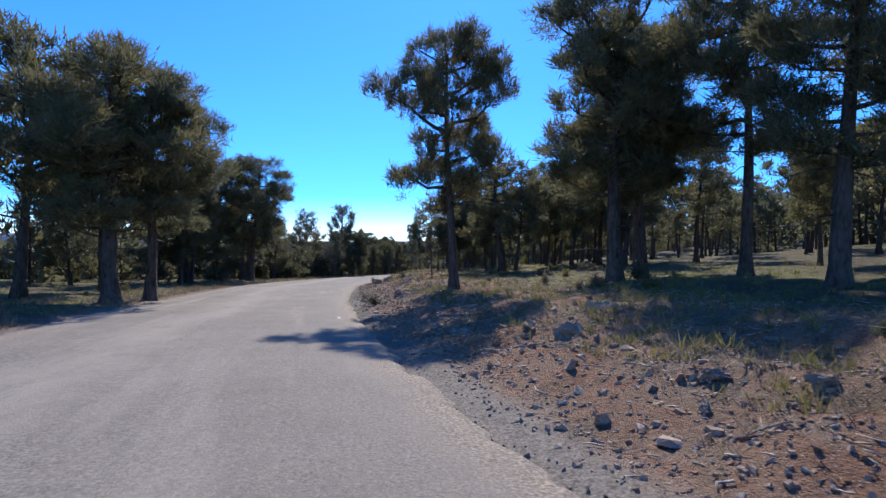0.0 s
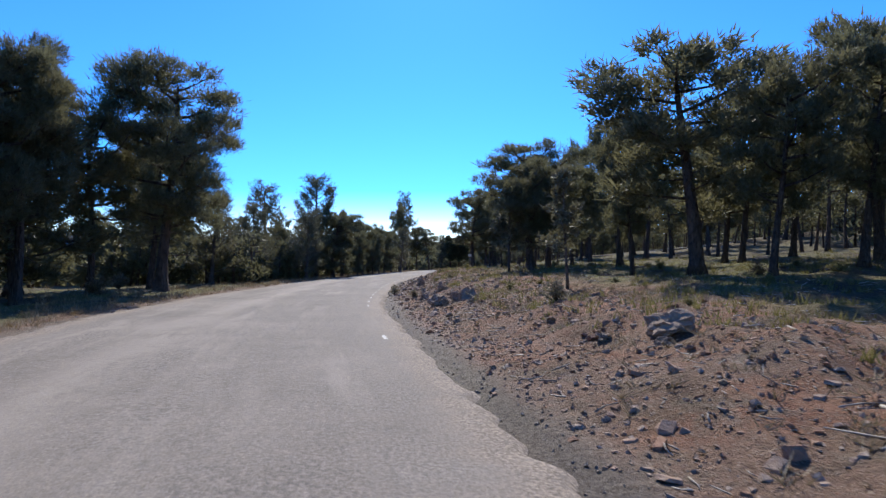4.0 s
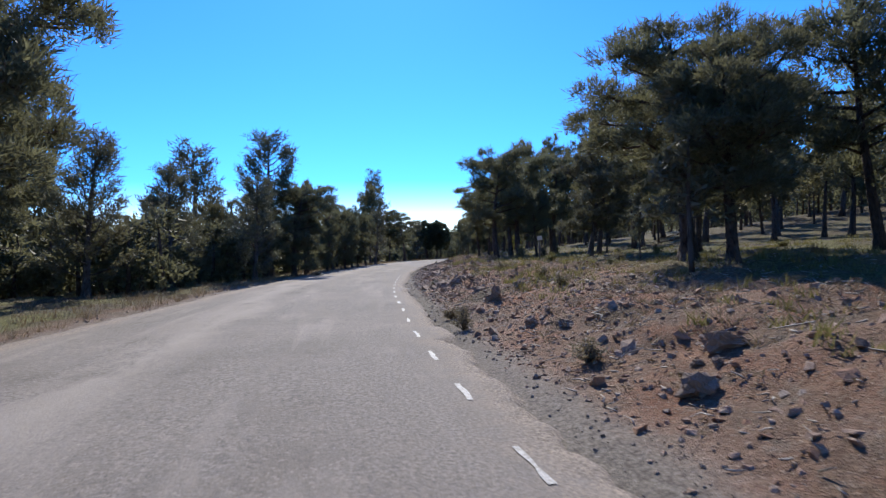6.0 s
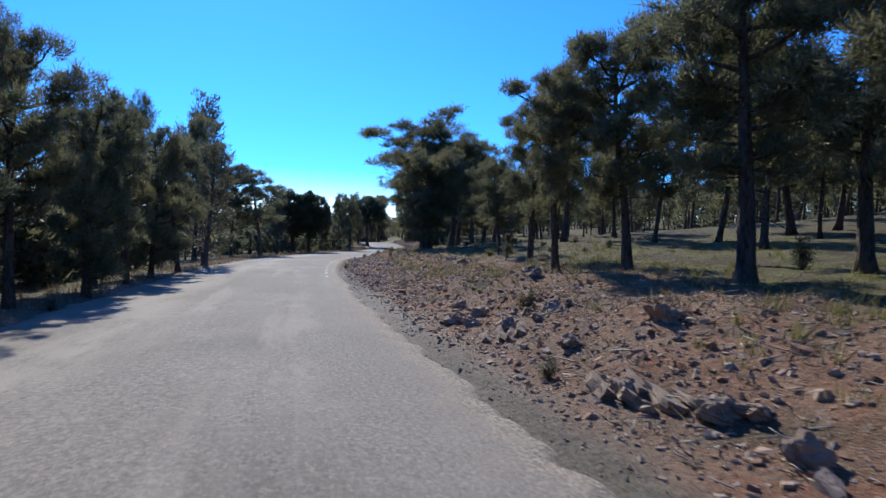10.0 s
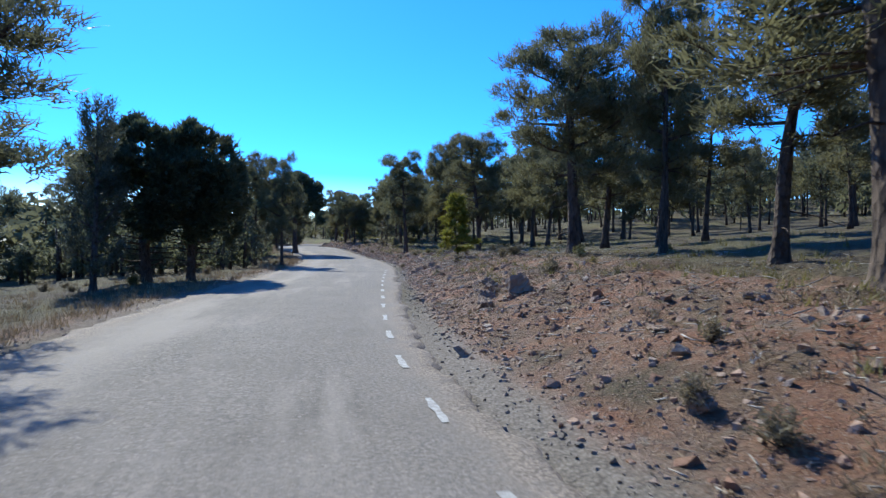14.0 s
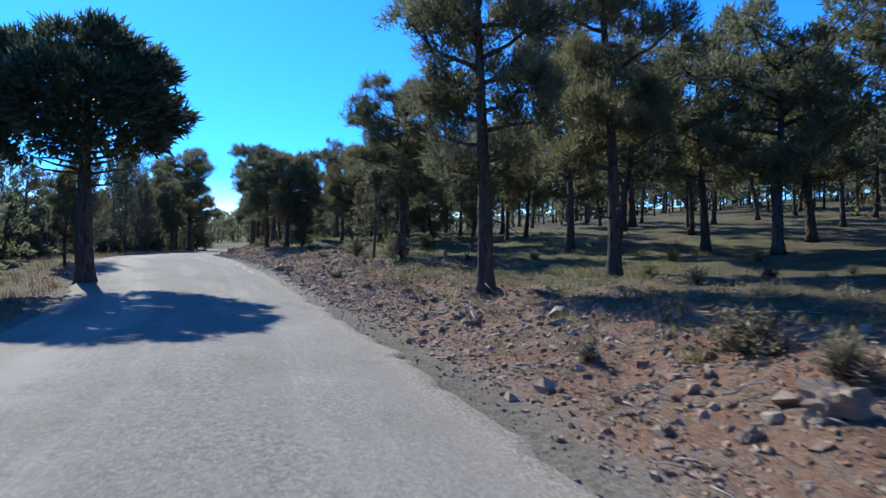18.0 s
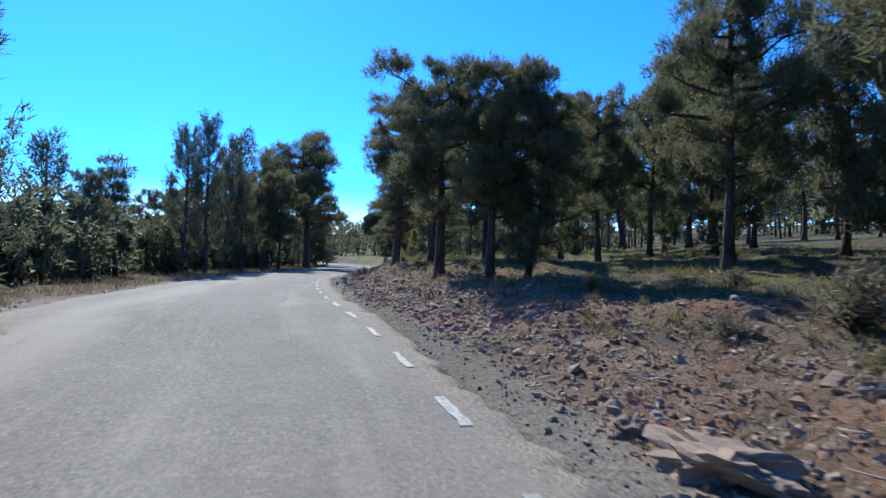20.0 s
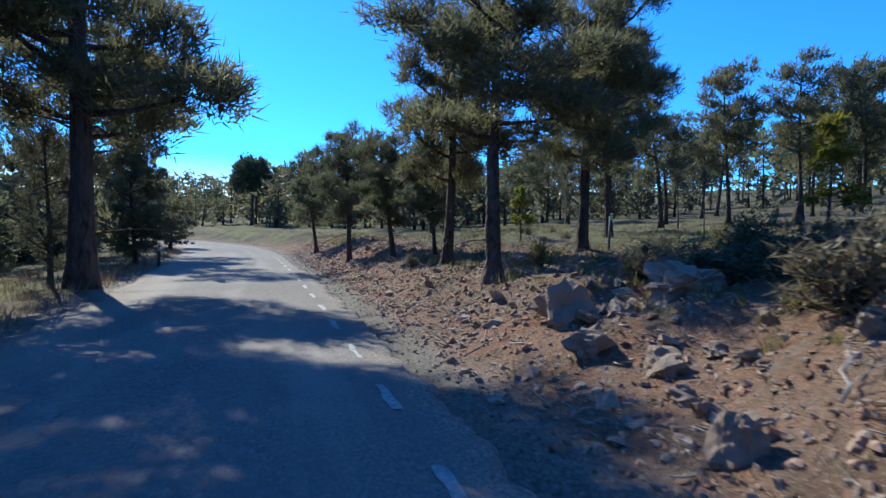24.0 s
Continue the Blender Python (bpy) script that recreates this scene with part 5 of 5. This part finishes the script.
boulder(-4.37, 48.49, 0.32, 0.13)
boulder(-3.82, 45.33, 0.43, 0.22)
boulder(-4.48, 44.61, 0.32, 0.24)
boulder(-4.29, 53.66, 0.31, 0.37)
boulder(-4.41, 53.72, 0.28, 0.18)
boulder(-3.57, 54.31, 0.35, 0.21)
boulder(-4.20, 55.87, 0.40, 0.16)
boulder(-5.10, 53.36, 0.34, 0.20)
boulder(-4.10, 62.98, 0.59, 0.23)
boulder(-4.40, 61.87, 0.62, 0.25)
boulder(-4.49, 61.36, 0.52, 0.24)
boulder(-3.91, 61.72, 0.46, 0.20)
boulder(-4.44, 62.99, 0.45, 0.19)
boulder(-4.18, 60.69, 0.45, 0.22)
boulder(-4.21, 60.03, 0.41, 0.27)
boulder(-3.86, 70.20, 0.55, 0.30)
boulder(-0.40, 74.35, 0.39, 0.13)
boulder(-3.21, 70.05, 0.31, 0.21)
boulder(-3.61, 69.32, 0.36, 0.20)
boulder(-3.32, 73.05, 0.29, 0.16)
boulder(-2.76, 80.34, 0.29, 0.19)
boulder(-2.50, 79.51, 0.40, 0.27)
boulder(-2.34, 79.36, 0.30, 0.15)
boulder(-2.72, 78.59, 0.34, 0.26)
boulder(-1.23, 81.53, 0.42, 0.24)
boulder(-2.11, 82.17, 0.31, 0.17)
boulder(-2.19, 84.80, 0.36, 0.20)
boulder(-2.10, 83.75, 0.33, 0.20)
boulder(-1.53, 86.74, 0.33, 0.20)
boulder(-2.20, 85.49, 0.44, 0.22)
boulder(-1.77, 85.38, 0.34, 0.22)
boulder(-1.16, 84.13, 0.37, 0.24)
boulder(1.82, 108.08, 0.23, 0.09)
boulder(1.65, 107.11, 0.32, 0.20)
boulder(7.73, 123.54, 0.40, 0.29)
boulder(4.74, 116.57, 0.26, 0.18)
boulder(8.89, 124.95, 0.35, 0.18)
boulder(9.08, 125.18, 0.41, 0.23)
boulder(8.38, 124.41, 0.39, 0.26)
boulder(11.50, 130.70, 0.41, 0.27)
boulder(8.19, 126.85, 0.21, 0.11)
boulder(14.33, 138.36, 0.34, 0.21)
boulder(15.57, 138.89, 0.35, 0.29)
boulder(16.39, 140.77, 0.32, 0.19)
boulder(15.03, 139.14, 0.37, 0.28)
boulder(15.81, 139.98, 0.34, 0.17)
boulder(19.24, 146.96, 0.37, 0.19)
boulder(19.45, 146.48, 0.41, 0.27)
boulder(19.67, 148.47, 0.35, 0.17)
boulder(17.62, 144.77, 0.16, 0.10)
boulder(22.07, 153.38, 0.40, 0.31)
boulder(21.85, 153.83, 0.18, 0.13)
boulder(22.82, 154.69, 0.16, 0.12)
boulder(24.29, 159.65, 0.22, 0.15)
boulder(21.69, 154.36, 0.16, 0.10)
boulder(25.89, 163.22, 0.32, 0.20)
boulder(26.11, 164.39, 0.40, 0.25)
boulder(25.75, 165.47, 0.29, 0.17)
boulder(25.40, 166.27, 0.25, 0.16)
boulder(26.17, 169.00, 0.31, 0.19)
boulder(27.26, 174.63, 0.88, 0.30)
boulder(26.63, 170.74, 0.20, 0.17)
boulder(26.72, 170.18, 0.37, 0.19)
boulder(27.16, 171.09, 0.22, 0.13)
boulder(27.30, 175.51, 0.35, 0.17)
boulder(33.75, 200.07, 0.70, 0.48)
boulder(33.83, 198.53, 0.50, 0.32)
boulder(34.09, 199.27, 0.31, 0.20)
boulder(33.86, 198.20, 0.31, 0.18)
boulder(36.88, 203.91, 0.35, 0.19)
boulder(35.75, 201.40, 0.37, 0.29)
boulder(36.86, 203.90, 0.35, 0.29)
boulder(34.89, 202.48, 0.27, 0.29)
boulder(35.28, 203.88, 0.29, 0.19)
boulder(35.93, 203.60, 0.31, 0.15)
boulder(36.11, 204.86, 0.29, 0.15)
boulder(37.03, 208.46, 0.28, 0.19)
boulder(39.98, 213.73, 0.45, 0.34)
boulder(39.98, 212.98, 0.47, 0.31)
boulder(40.35, 212.68, 0.27, 0.13)
boulder(38.67, 211.69, 0.41, 0.34)
boulder(38.95, 211.87, 0.20, 0.16)
boulder(39.52, 212.51, 0.28, 0.16)
boulder(40.19, 212.32, 0.25, 0.13)
boulder(39.34, 212.19, 0.27, 0.16)
boulder(40.67, 212.40, 0.22, 0.16)
boulder(40.04, 211.45, 0.23, 0.19)
boulder(39.43, 215.12, 0.14, 0.09)
boulder(30.95, 190.34, 0.19, 0.14)
boulder(31.91, 194.71, 0.27, 0.23)
fallen_branch(-2.86, 24.01, -2.73, 24.93)
fallen_branch(-3.07, 24.71, -2.78, 25.79)
fallen_branch(-1.79, 28.08, -1.69, 27.07)
fallen_branch(-2.29, 25.63, -1.59, 26.52)
fallen_branch(-1.03, 20.99, -0.67, 21.14)
fallen_branch(-1.45, 23.11, -1.14, 21.13)
fallen_branch(-4.69, 46.07, -4.36, 45.94)
fallen_branch(-3.86, 48.72, -4.03, 47.85)
fallen_branch(-3.89, 71.03, -3.49, 71.13)
fallen_branch(-3.32, 69.95, -2.76, 70.29)
fallen_branch(-1.88, 83.23, -1.30, 83.53)
fallen_branch(-1.94, 83.30, -1.99, 83.13)
fallen_branch(1.84, 108.67, 2.58, 109.29)
fallen_branch(1.56, 107.20, 1.83, 107.18)
fallen_branch(3.00, 109.96, 2.83, 109.49)
fallen_branch(5.40, 115.87, 5.17, 115.62)
fallen_branch(5.35, 116.56, 5.53, 116.60)
fallen_branch(9.03, 124.93, 8.58, 124.36)
fallen_branch(10.64, 131.02, 10.37, 130.26)
fallen_branch(13.48, 136.41, 13.21, 135.54)
fallen_branch(14.45, 135.12, 13.84, 134.29)
fallen_branch(13.20, 134.14, 13.17, 133.83)
fallen_branch(13.83, 134.28, 14.10, 134.07)
fallen_branch(12.11, 134.62, 12.45, 134.71)
fallen_branch(15.37, 135.98, 14.32, 134.71)
fallen_branch(12.78, 136.02, 13.56, 136.10)
fallen_branch(12.46, 134.43, 12.71, 134.34)
fallen_branch(18.98, 144.03, 18.18, 143.52)
fallen_branch(30.24, 151.49, 32.18, 152.00)
fallen_branch(23.69, 154.39, 24.28, 154.19)
fallen_branch(24.12, 159.59, 25.11, 160.56)
fallen_branch(22.14, 155.10, 22.44, 154.97)
fallen_branch(22.33, 154.28, 22.65, 154.04)
fallen_branch(25.12, 165.88, 24.95, 165.39)
fallen_branch(27.63, 167.10, 28.61, 167.82)
fallen_branch(31.87, 190.06, 32.20, 190.15)
fallen_branch(37.06, 207.16, 38.21, 207.30)
fallen_branch(33.32, 198.41, 33.29, 198.16)
fallen_branch(36.53, 203.21, 36.72, 202.81)
fallen_branch(44.65, 205.57, 46.65, 205.54)
fallen_branch(37.20, 207.23, 38.13, 207.21)
fallen_branch(37.08, 204.94, 37.45, 204.70)
fallen_branch(36.73, 203.18, 36.87, 202.89)
fallen_branch(38.84, 213.08, 38.60, 212.63)
fallen_branch(39.21, 211.36, 39.71, 211.41)
shrub("dark", 42.20, 213.78, 1.30, 0.51)
shrub("dark", 42.47, 212.83, 1.30, 0.64)
shrub("shrub", 42.35, 214.71, 0.93, 0.47)
shrub("dark", 42.99, 213.55, 1.24, 0.62)
shrub("shrub", 42.04, 212.25, 1.05, 0.59)
shrub("dark", 41.48, 211.04, 1.30, 0.55)
shrub("shrub", 35.50, 205.00, 0.67, 0.34)
shrub("shrub", 35.24, 203.69, 0.52, 0.28)
shrub("shrub", 34.95, 202.75, 0.48, 0.24)
shrub("shrub", 35.08, 202.17, 0.47, 0.23)
shrub("shrub", 33.86, 200.19, 0.60, 0.38)
shrub("shrub", 36.74, 207.52, 0.56, 0.28)
shrub("shrub", 22.85, 153.60, 0.81, 0.41)
shrub("shrub", 23.02, 156.22, 0.39, 0.26)
shrub("shrub", 4.49, 115.82, 0.46, 0.25)
shrub("shrub", -2.28, 21.36, 1.03, 0.42)
shrub("shrub", -2.94, 24.02, 0.48, 0.34)
shrub("shrub", -2.26, 35.78, 0.71, 0.43)
shrub("shrub", -5.56, 50.52, 0.50, 0.40)
shrub("shrub", -4.81, 46.43, 0.60, 0.27)
shrub("shrub", -5.49, 52.15, 0.55, 0.27)
shrub("shrub", -3.15, 57.91, 0.50, 0.30)
shrub("shrub", -2.84, 54.74, 0.46, 0.31)
shrub("dark", -0.01, 67.55, 0.72, 0.72)
shrub("shrub", -4.52, 63.21, 0.46, 0.26)
shrub("shrub", 3.31, 75.05, 0.75, 0.75)
shrub("shrub", -0.07, 73.42, 0.65, 0.37)
shrub("dark", 7.87, 86.98, 0.81, 0.80)
shrub("shrub", -2.91, 81.37, 0.36, 0.24)
shrub("shrub", -1.16, 84.85, 0.51, 0.34)
shrub("shrub", 3.62, 107.44, 0.35, 0.44)
shrub("shrub", 0.77, 105.43, 0.36, 0.24)
shrub("shrub", 4.71, 116.60, 0.37, 0.28)
shrub("shrub", 5.82, 117.25, 0.35, 0.23)
shrub("shrub", 10.67, 125.04, 0.76, 0.57)
shrub("shrub", 15.19, 136.25, 0.44, 0.37)
shrub("shrub", 13.11, 134.32, 0.40, 0.30)
shrub("shrub", 17.14, 134.63, 1.00, 0.50)
shrub("green", 21.56, 148.00, 0.67, 0.39)
shrub("shrub", 17.02, 144.51, 0.33, 0.28)
shrub("shrub", 26.46, 149.02, 0.83, 0.41)
shrub("shrub", 31.34, 176.28, 1.30, 0.80)
shrub("shrub", 30.33, 171.10, 1.25, 0.80)
shrub("shrub", 23.68, 154.75, 1.30, 0.49)
shrub("shrub", 32.92, 175.63, 1.12, 0.80)
shrub("green", 34.67, 175.66, 1.03, 0.69)
shrub("shrub", 27.15, 169.99, 0.72, 0.36)
shrub("green", 31.17, 173.20, 1.03, 0.80)
shrub("shrub", 30.50, 174.01, 0.75, 0.37)
shrub("shrub", 29.89, 176.77, 0.65, 0.33)
shrub("green", 33.34, 192.60, 1.22, 0.31)
shrub("green", 35.22, 198.43, 0.88, 0.35)
shrub("shrub", 33.86, 200.19, 0.71, 0.49)
shrub("shrub", 37.44, 201.48, 0.69, 0.51)
shrub("green", 36.75, 200.04, 0.44, 0.29)
shrub("shrub", 40.53, 211.75, 1.20, 0.80)
shrub("shrub", 35.66, 204.86, 0.56, 0.34)
shrub("shrub", 35.51, 204.12, 0.41, 0.25)
shrub("green", 38.72, 206.06, 0.50, 0.25)
shrub("shrub", 38.88, 208.17, 0.67, 0.29)
shrub("green", 43.11, 217.17, 0.77, 0.58)
shrub("shrub", 44.61, 213.11, 0.81, 0.80)
shrub("dark", 44.16, 214.25, 1.08, 0.72)
shrub("green", 40.78, 212.17, 0.49, 0.22)
shrub("shrub", 44.07, 222.13, 0.68, 0.41)
shrub("shrub", -18.90, 55.19, 1.30, 0.73)
shrub("shrub", -17.48, 50.01, 1.14, 0.76)
shrub("dark", 7.00, 22.70, 1.23, 0.80)
shrub("shrub", -8.66, 89.32, 0.49, 0.25)
shrub("shrub", -9.76, 77.63, 0.93, 0.30)
shrub("shrub", 31.87, 208.46, 0.34, 0.18)
sapling("pale", -0.73, 40.81, 3.38, 1.64)
sapling("pale", 1.55, 58.72, 2.16, 0.90)
sapling("pale", 8.12, 77.42, 3.18, 2.19)
sapling("bright", 40.6, 209.6, 1.95, 0.95)
sapling("bright", 45.01, 213.52, 1.94, 1.01)
sapling("thin", 30.73, 175.08, 3.02, 0.41)
sapling("thin", 31.96, 168.57, 2.14, 0.34)
sapling("thin", 26.98, 151.56, 1.66, 0.46)
sapling("thin", 38.69, 201.78, 1.11, 0.23)
sapling("pale", 5.85, 98.65, 1.74, 1.16)
sapling("pale", 51.65, 147.10, 4.36, 2.18)
sapling("bright", 50.21, 224.53, 1.87, 1.12)
sapling("thin", 44.31, 213.92, 0.72, 0.27)
sapling("thin", 32.51, 169.69, 0.94, 0.29)
sapling("thin", 58.71, 223.91, 2.34, 1.08)
sapling("pale", 3.53, 94.48, 1.04, 0.59)
sapling("pale", 29.84, 172.25, 3.49, 1.99)
sapling("thin", 50.37, 218.26, 2.02, 0.62)
sapling("pale", -0.35, 52.10, 3.92, 2.24)


def scatter_rocks(n, seed):
    rng = random.Random(seed)
    for i in range(n):
        s = rng.uniform(4, 246)
        u = float(right_edge(s)) + 0.9 + 4.2 * rng.betavariate(1.6, 2.0)
        x, y = (float(v) for v in place(s, u))
        w = min(0.17 * math.exp(rng.gauss(0, 0.4)), 0.5)
        boulder(x, y, w, w * rng.uniform(0.4, 0.7))


def scatter_shrubs(n, seed):
    rng = random.Random(seed)
    for i in range(n):
        s = rng.uniform(0, 248)
        if rng.random() < 0.62:
            u = float(right_edge(s)) + rng.uniform(2.5, 14)
        else:
            u = float(left_edge(s)) - rng.uniform(1.0, 9)
        x, y = (float(v) for v in place(s, u))
        w = rng.uniform(0.3, 0.75)
        shrub(rng.choice(["shrub", "shrub", "green", "dark"]) if u < 0 or rng.random() < .8 else "green", x, y, w, w * rng.uniform(0.4, 0.75))


scatter_rocks(170, 51)
scatter_shrubs(210, 52)


# ---- posts, snag, cable ----
def marker_post(x, y, h):
    z = ground_at(x, y)
    root = new("marker_post")
    root.matrix_world = pose(x, y, z, 2, -3, 20)
    t = Tubes()
    t.add([(0, 0, -0.2), (0, 0, h - 0.05)], [0.028, 0.026], 8)
    part("post", t.mesh("post", DARK_METAL), root)
    bm = bmesh.new()
    bmesh.ops.create_cube(bm, size=1.0, matrix=pose(0, -0.03, h - 0.07) @ Matrix.Diagonal((0.2, 0.012, 0.14, 1)))
    bmesh.ops.bevel(bm, geom=bm.edges, offset=0.004, segments=1)
    me = bpy.data.meshes.new("plate")
    bm.to_mesh(me)
    bm.free()
    me.materials.append(WHITE_METAL)
    part("plate", me, root, "small blank white plate")
    return tagged(root, "thin steel post with a small white plate in the grass", "marker post", "marker posts")


def kerb_post(x, y, h):
    t = Tubes()
    t.add([(0, 0, -0.2), (0, 0, h - 0.02), (0, 0, h)], [0.05, 0.05, 0.04], 8)
    root = new("verge_post")
    root.matrix_world = pose(x, y, ground_at(x, y), 2, 1, 0)
    part("post", t.mesh("post", DARK_METAL), root)
    t = Tubes()
    t.add([(0, 0, h * 0.72), (0, 0, h * 0.9)], [0.054, 0.054], 8)
    part("band", t.mesh("band", WHITE_METAL), root, "faded white band")
    return tagged(root, "short weathered post at the road's edge", "post", "verge posts")


def snag(x, y, h, r):
    rng = random.Random(5)
    t = Tubes()
    t.add([(0, 0, -0.15), (0, 0, 0.02), (0.03, 0, 0.12 * h), (0.05, 0.02, 0.5 * h), (0.09, 0.0, 0.85 * h), (0.12, 0.02, h)],
          [r * 1.7, r * 1.4, r * 1.05, r * .9, r * .75, r * .3], 9, 0.12, rng)
    ob = new("tree_stump", t.mesh("tree_stump", BARK))
    ob.matrix_world = pose(x, y, ground_at(x, y))
    return tagged(ob, "broken dead pine trunk standing in the grass", "tree stump", "stumps")


def overhead_cable():
    """A cable on two wooden poles beyond the trees of the valley side."""
    ends = []
    for s, u in ((62, -30), (138, -22), (188, -40)):
        x, y = (float(v) for v in place(s, u))
        z = ground_at(x, y)
        t = Tubes()
        t.add([(0, 0, -0.4), (0, 0, 4), (0, 0, 7.0)], [0.12, 0.1, 0.08], 8)
        root = new("utility_pole")
        root.matrix_world = pose(x, y, z, 1, -1, 0)
        part("pole", t.mesh("pole", BARK_GREY), root)
        t = Tubes()
        t.add([(0, 0, 7.0), (0, 0, 7.16)], [0.05, 0.035], 8)
        part("insulator", t.mesh("insulator", WHITE_METAL), root)
        tagged(root, "weathered wooden pole carrying one cable", "utility pole", "utility poles")
        ends.append(Vector((x, y, z + 7.1)))
    t = Tubes()
    for a, b in zip(ends, ends[1:]):
        pts = [a.lerp(b, k / 14) - Vector((0, 0, 1.6 * 4 * (k / 14) * (1 - k / 14))) for k in range(15)]
        t.add(pts, [0.022] * 15, 5)
    tagged(new("overhead_cable", t.mesh("overhead_cable", WIRE)), "thin dark sagging overhead cable", "cable")


def bare_root(x, y, heading, long, seed):
    """A root washed out of the bank, sagging down towards the road."""
    rng = random.Random(seed)
    t, pts, a = Tubes(), [], radians(heading)
    for k in range(8):
        f = k / 7
        px, py = x + math.cos(a) * long * f, y + math.sin(a) * long * f
        a += rng.uniform(-0.3, 0.3)
        pts.append((px, py, ground_at(px, py) + 0.05 * math.sin(3.14 * f) + 0.015))
    t.add(pts, [0.03 - 0.024 * k / 7 for k in range(8)], 6, 0.12, rng)
    tagged(new("bare_root", t.mesh("bare_root", DEADWOOD)), "bleached pine root washed bare on the bank", "root", "bare roots")


for i, (x, y, heading, long) in enumerate(((34.2, 197.2, 205, 1.2), (34.3, 197.1, 240, 0.9), (35.0, 195.5, 190, 1.1), (35.1, 195.4, 225, 1.3), (34.9, 195.6, 165, 0.9))):
    bare_root(x, y, heading, long, 80 + i)
marker_post(-1.3, 60.2, 0.95)
marker_post(46.9, 218.6, 0.85)
kerb_post(41.2, 232.8, 0.75)
snag(41.0, 208.1, 0.75, 0.13)
snag(54.8, 217.8, 0.9, 0.14)
overhead_cable()
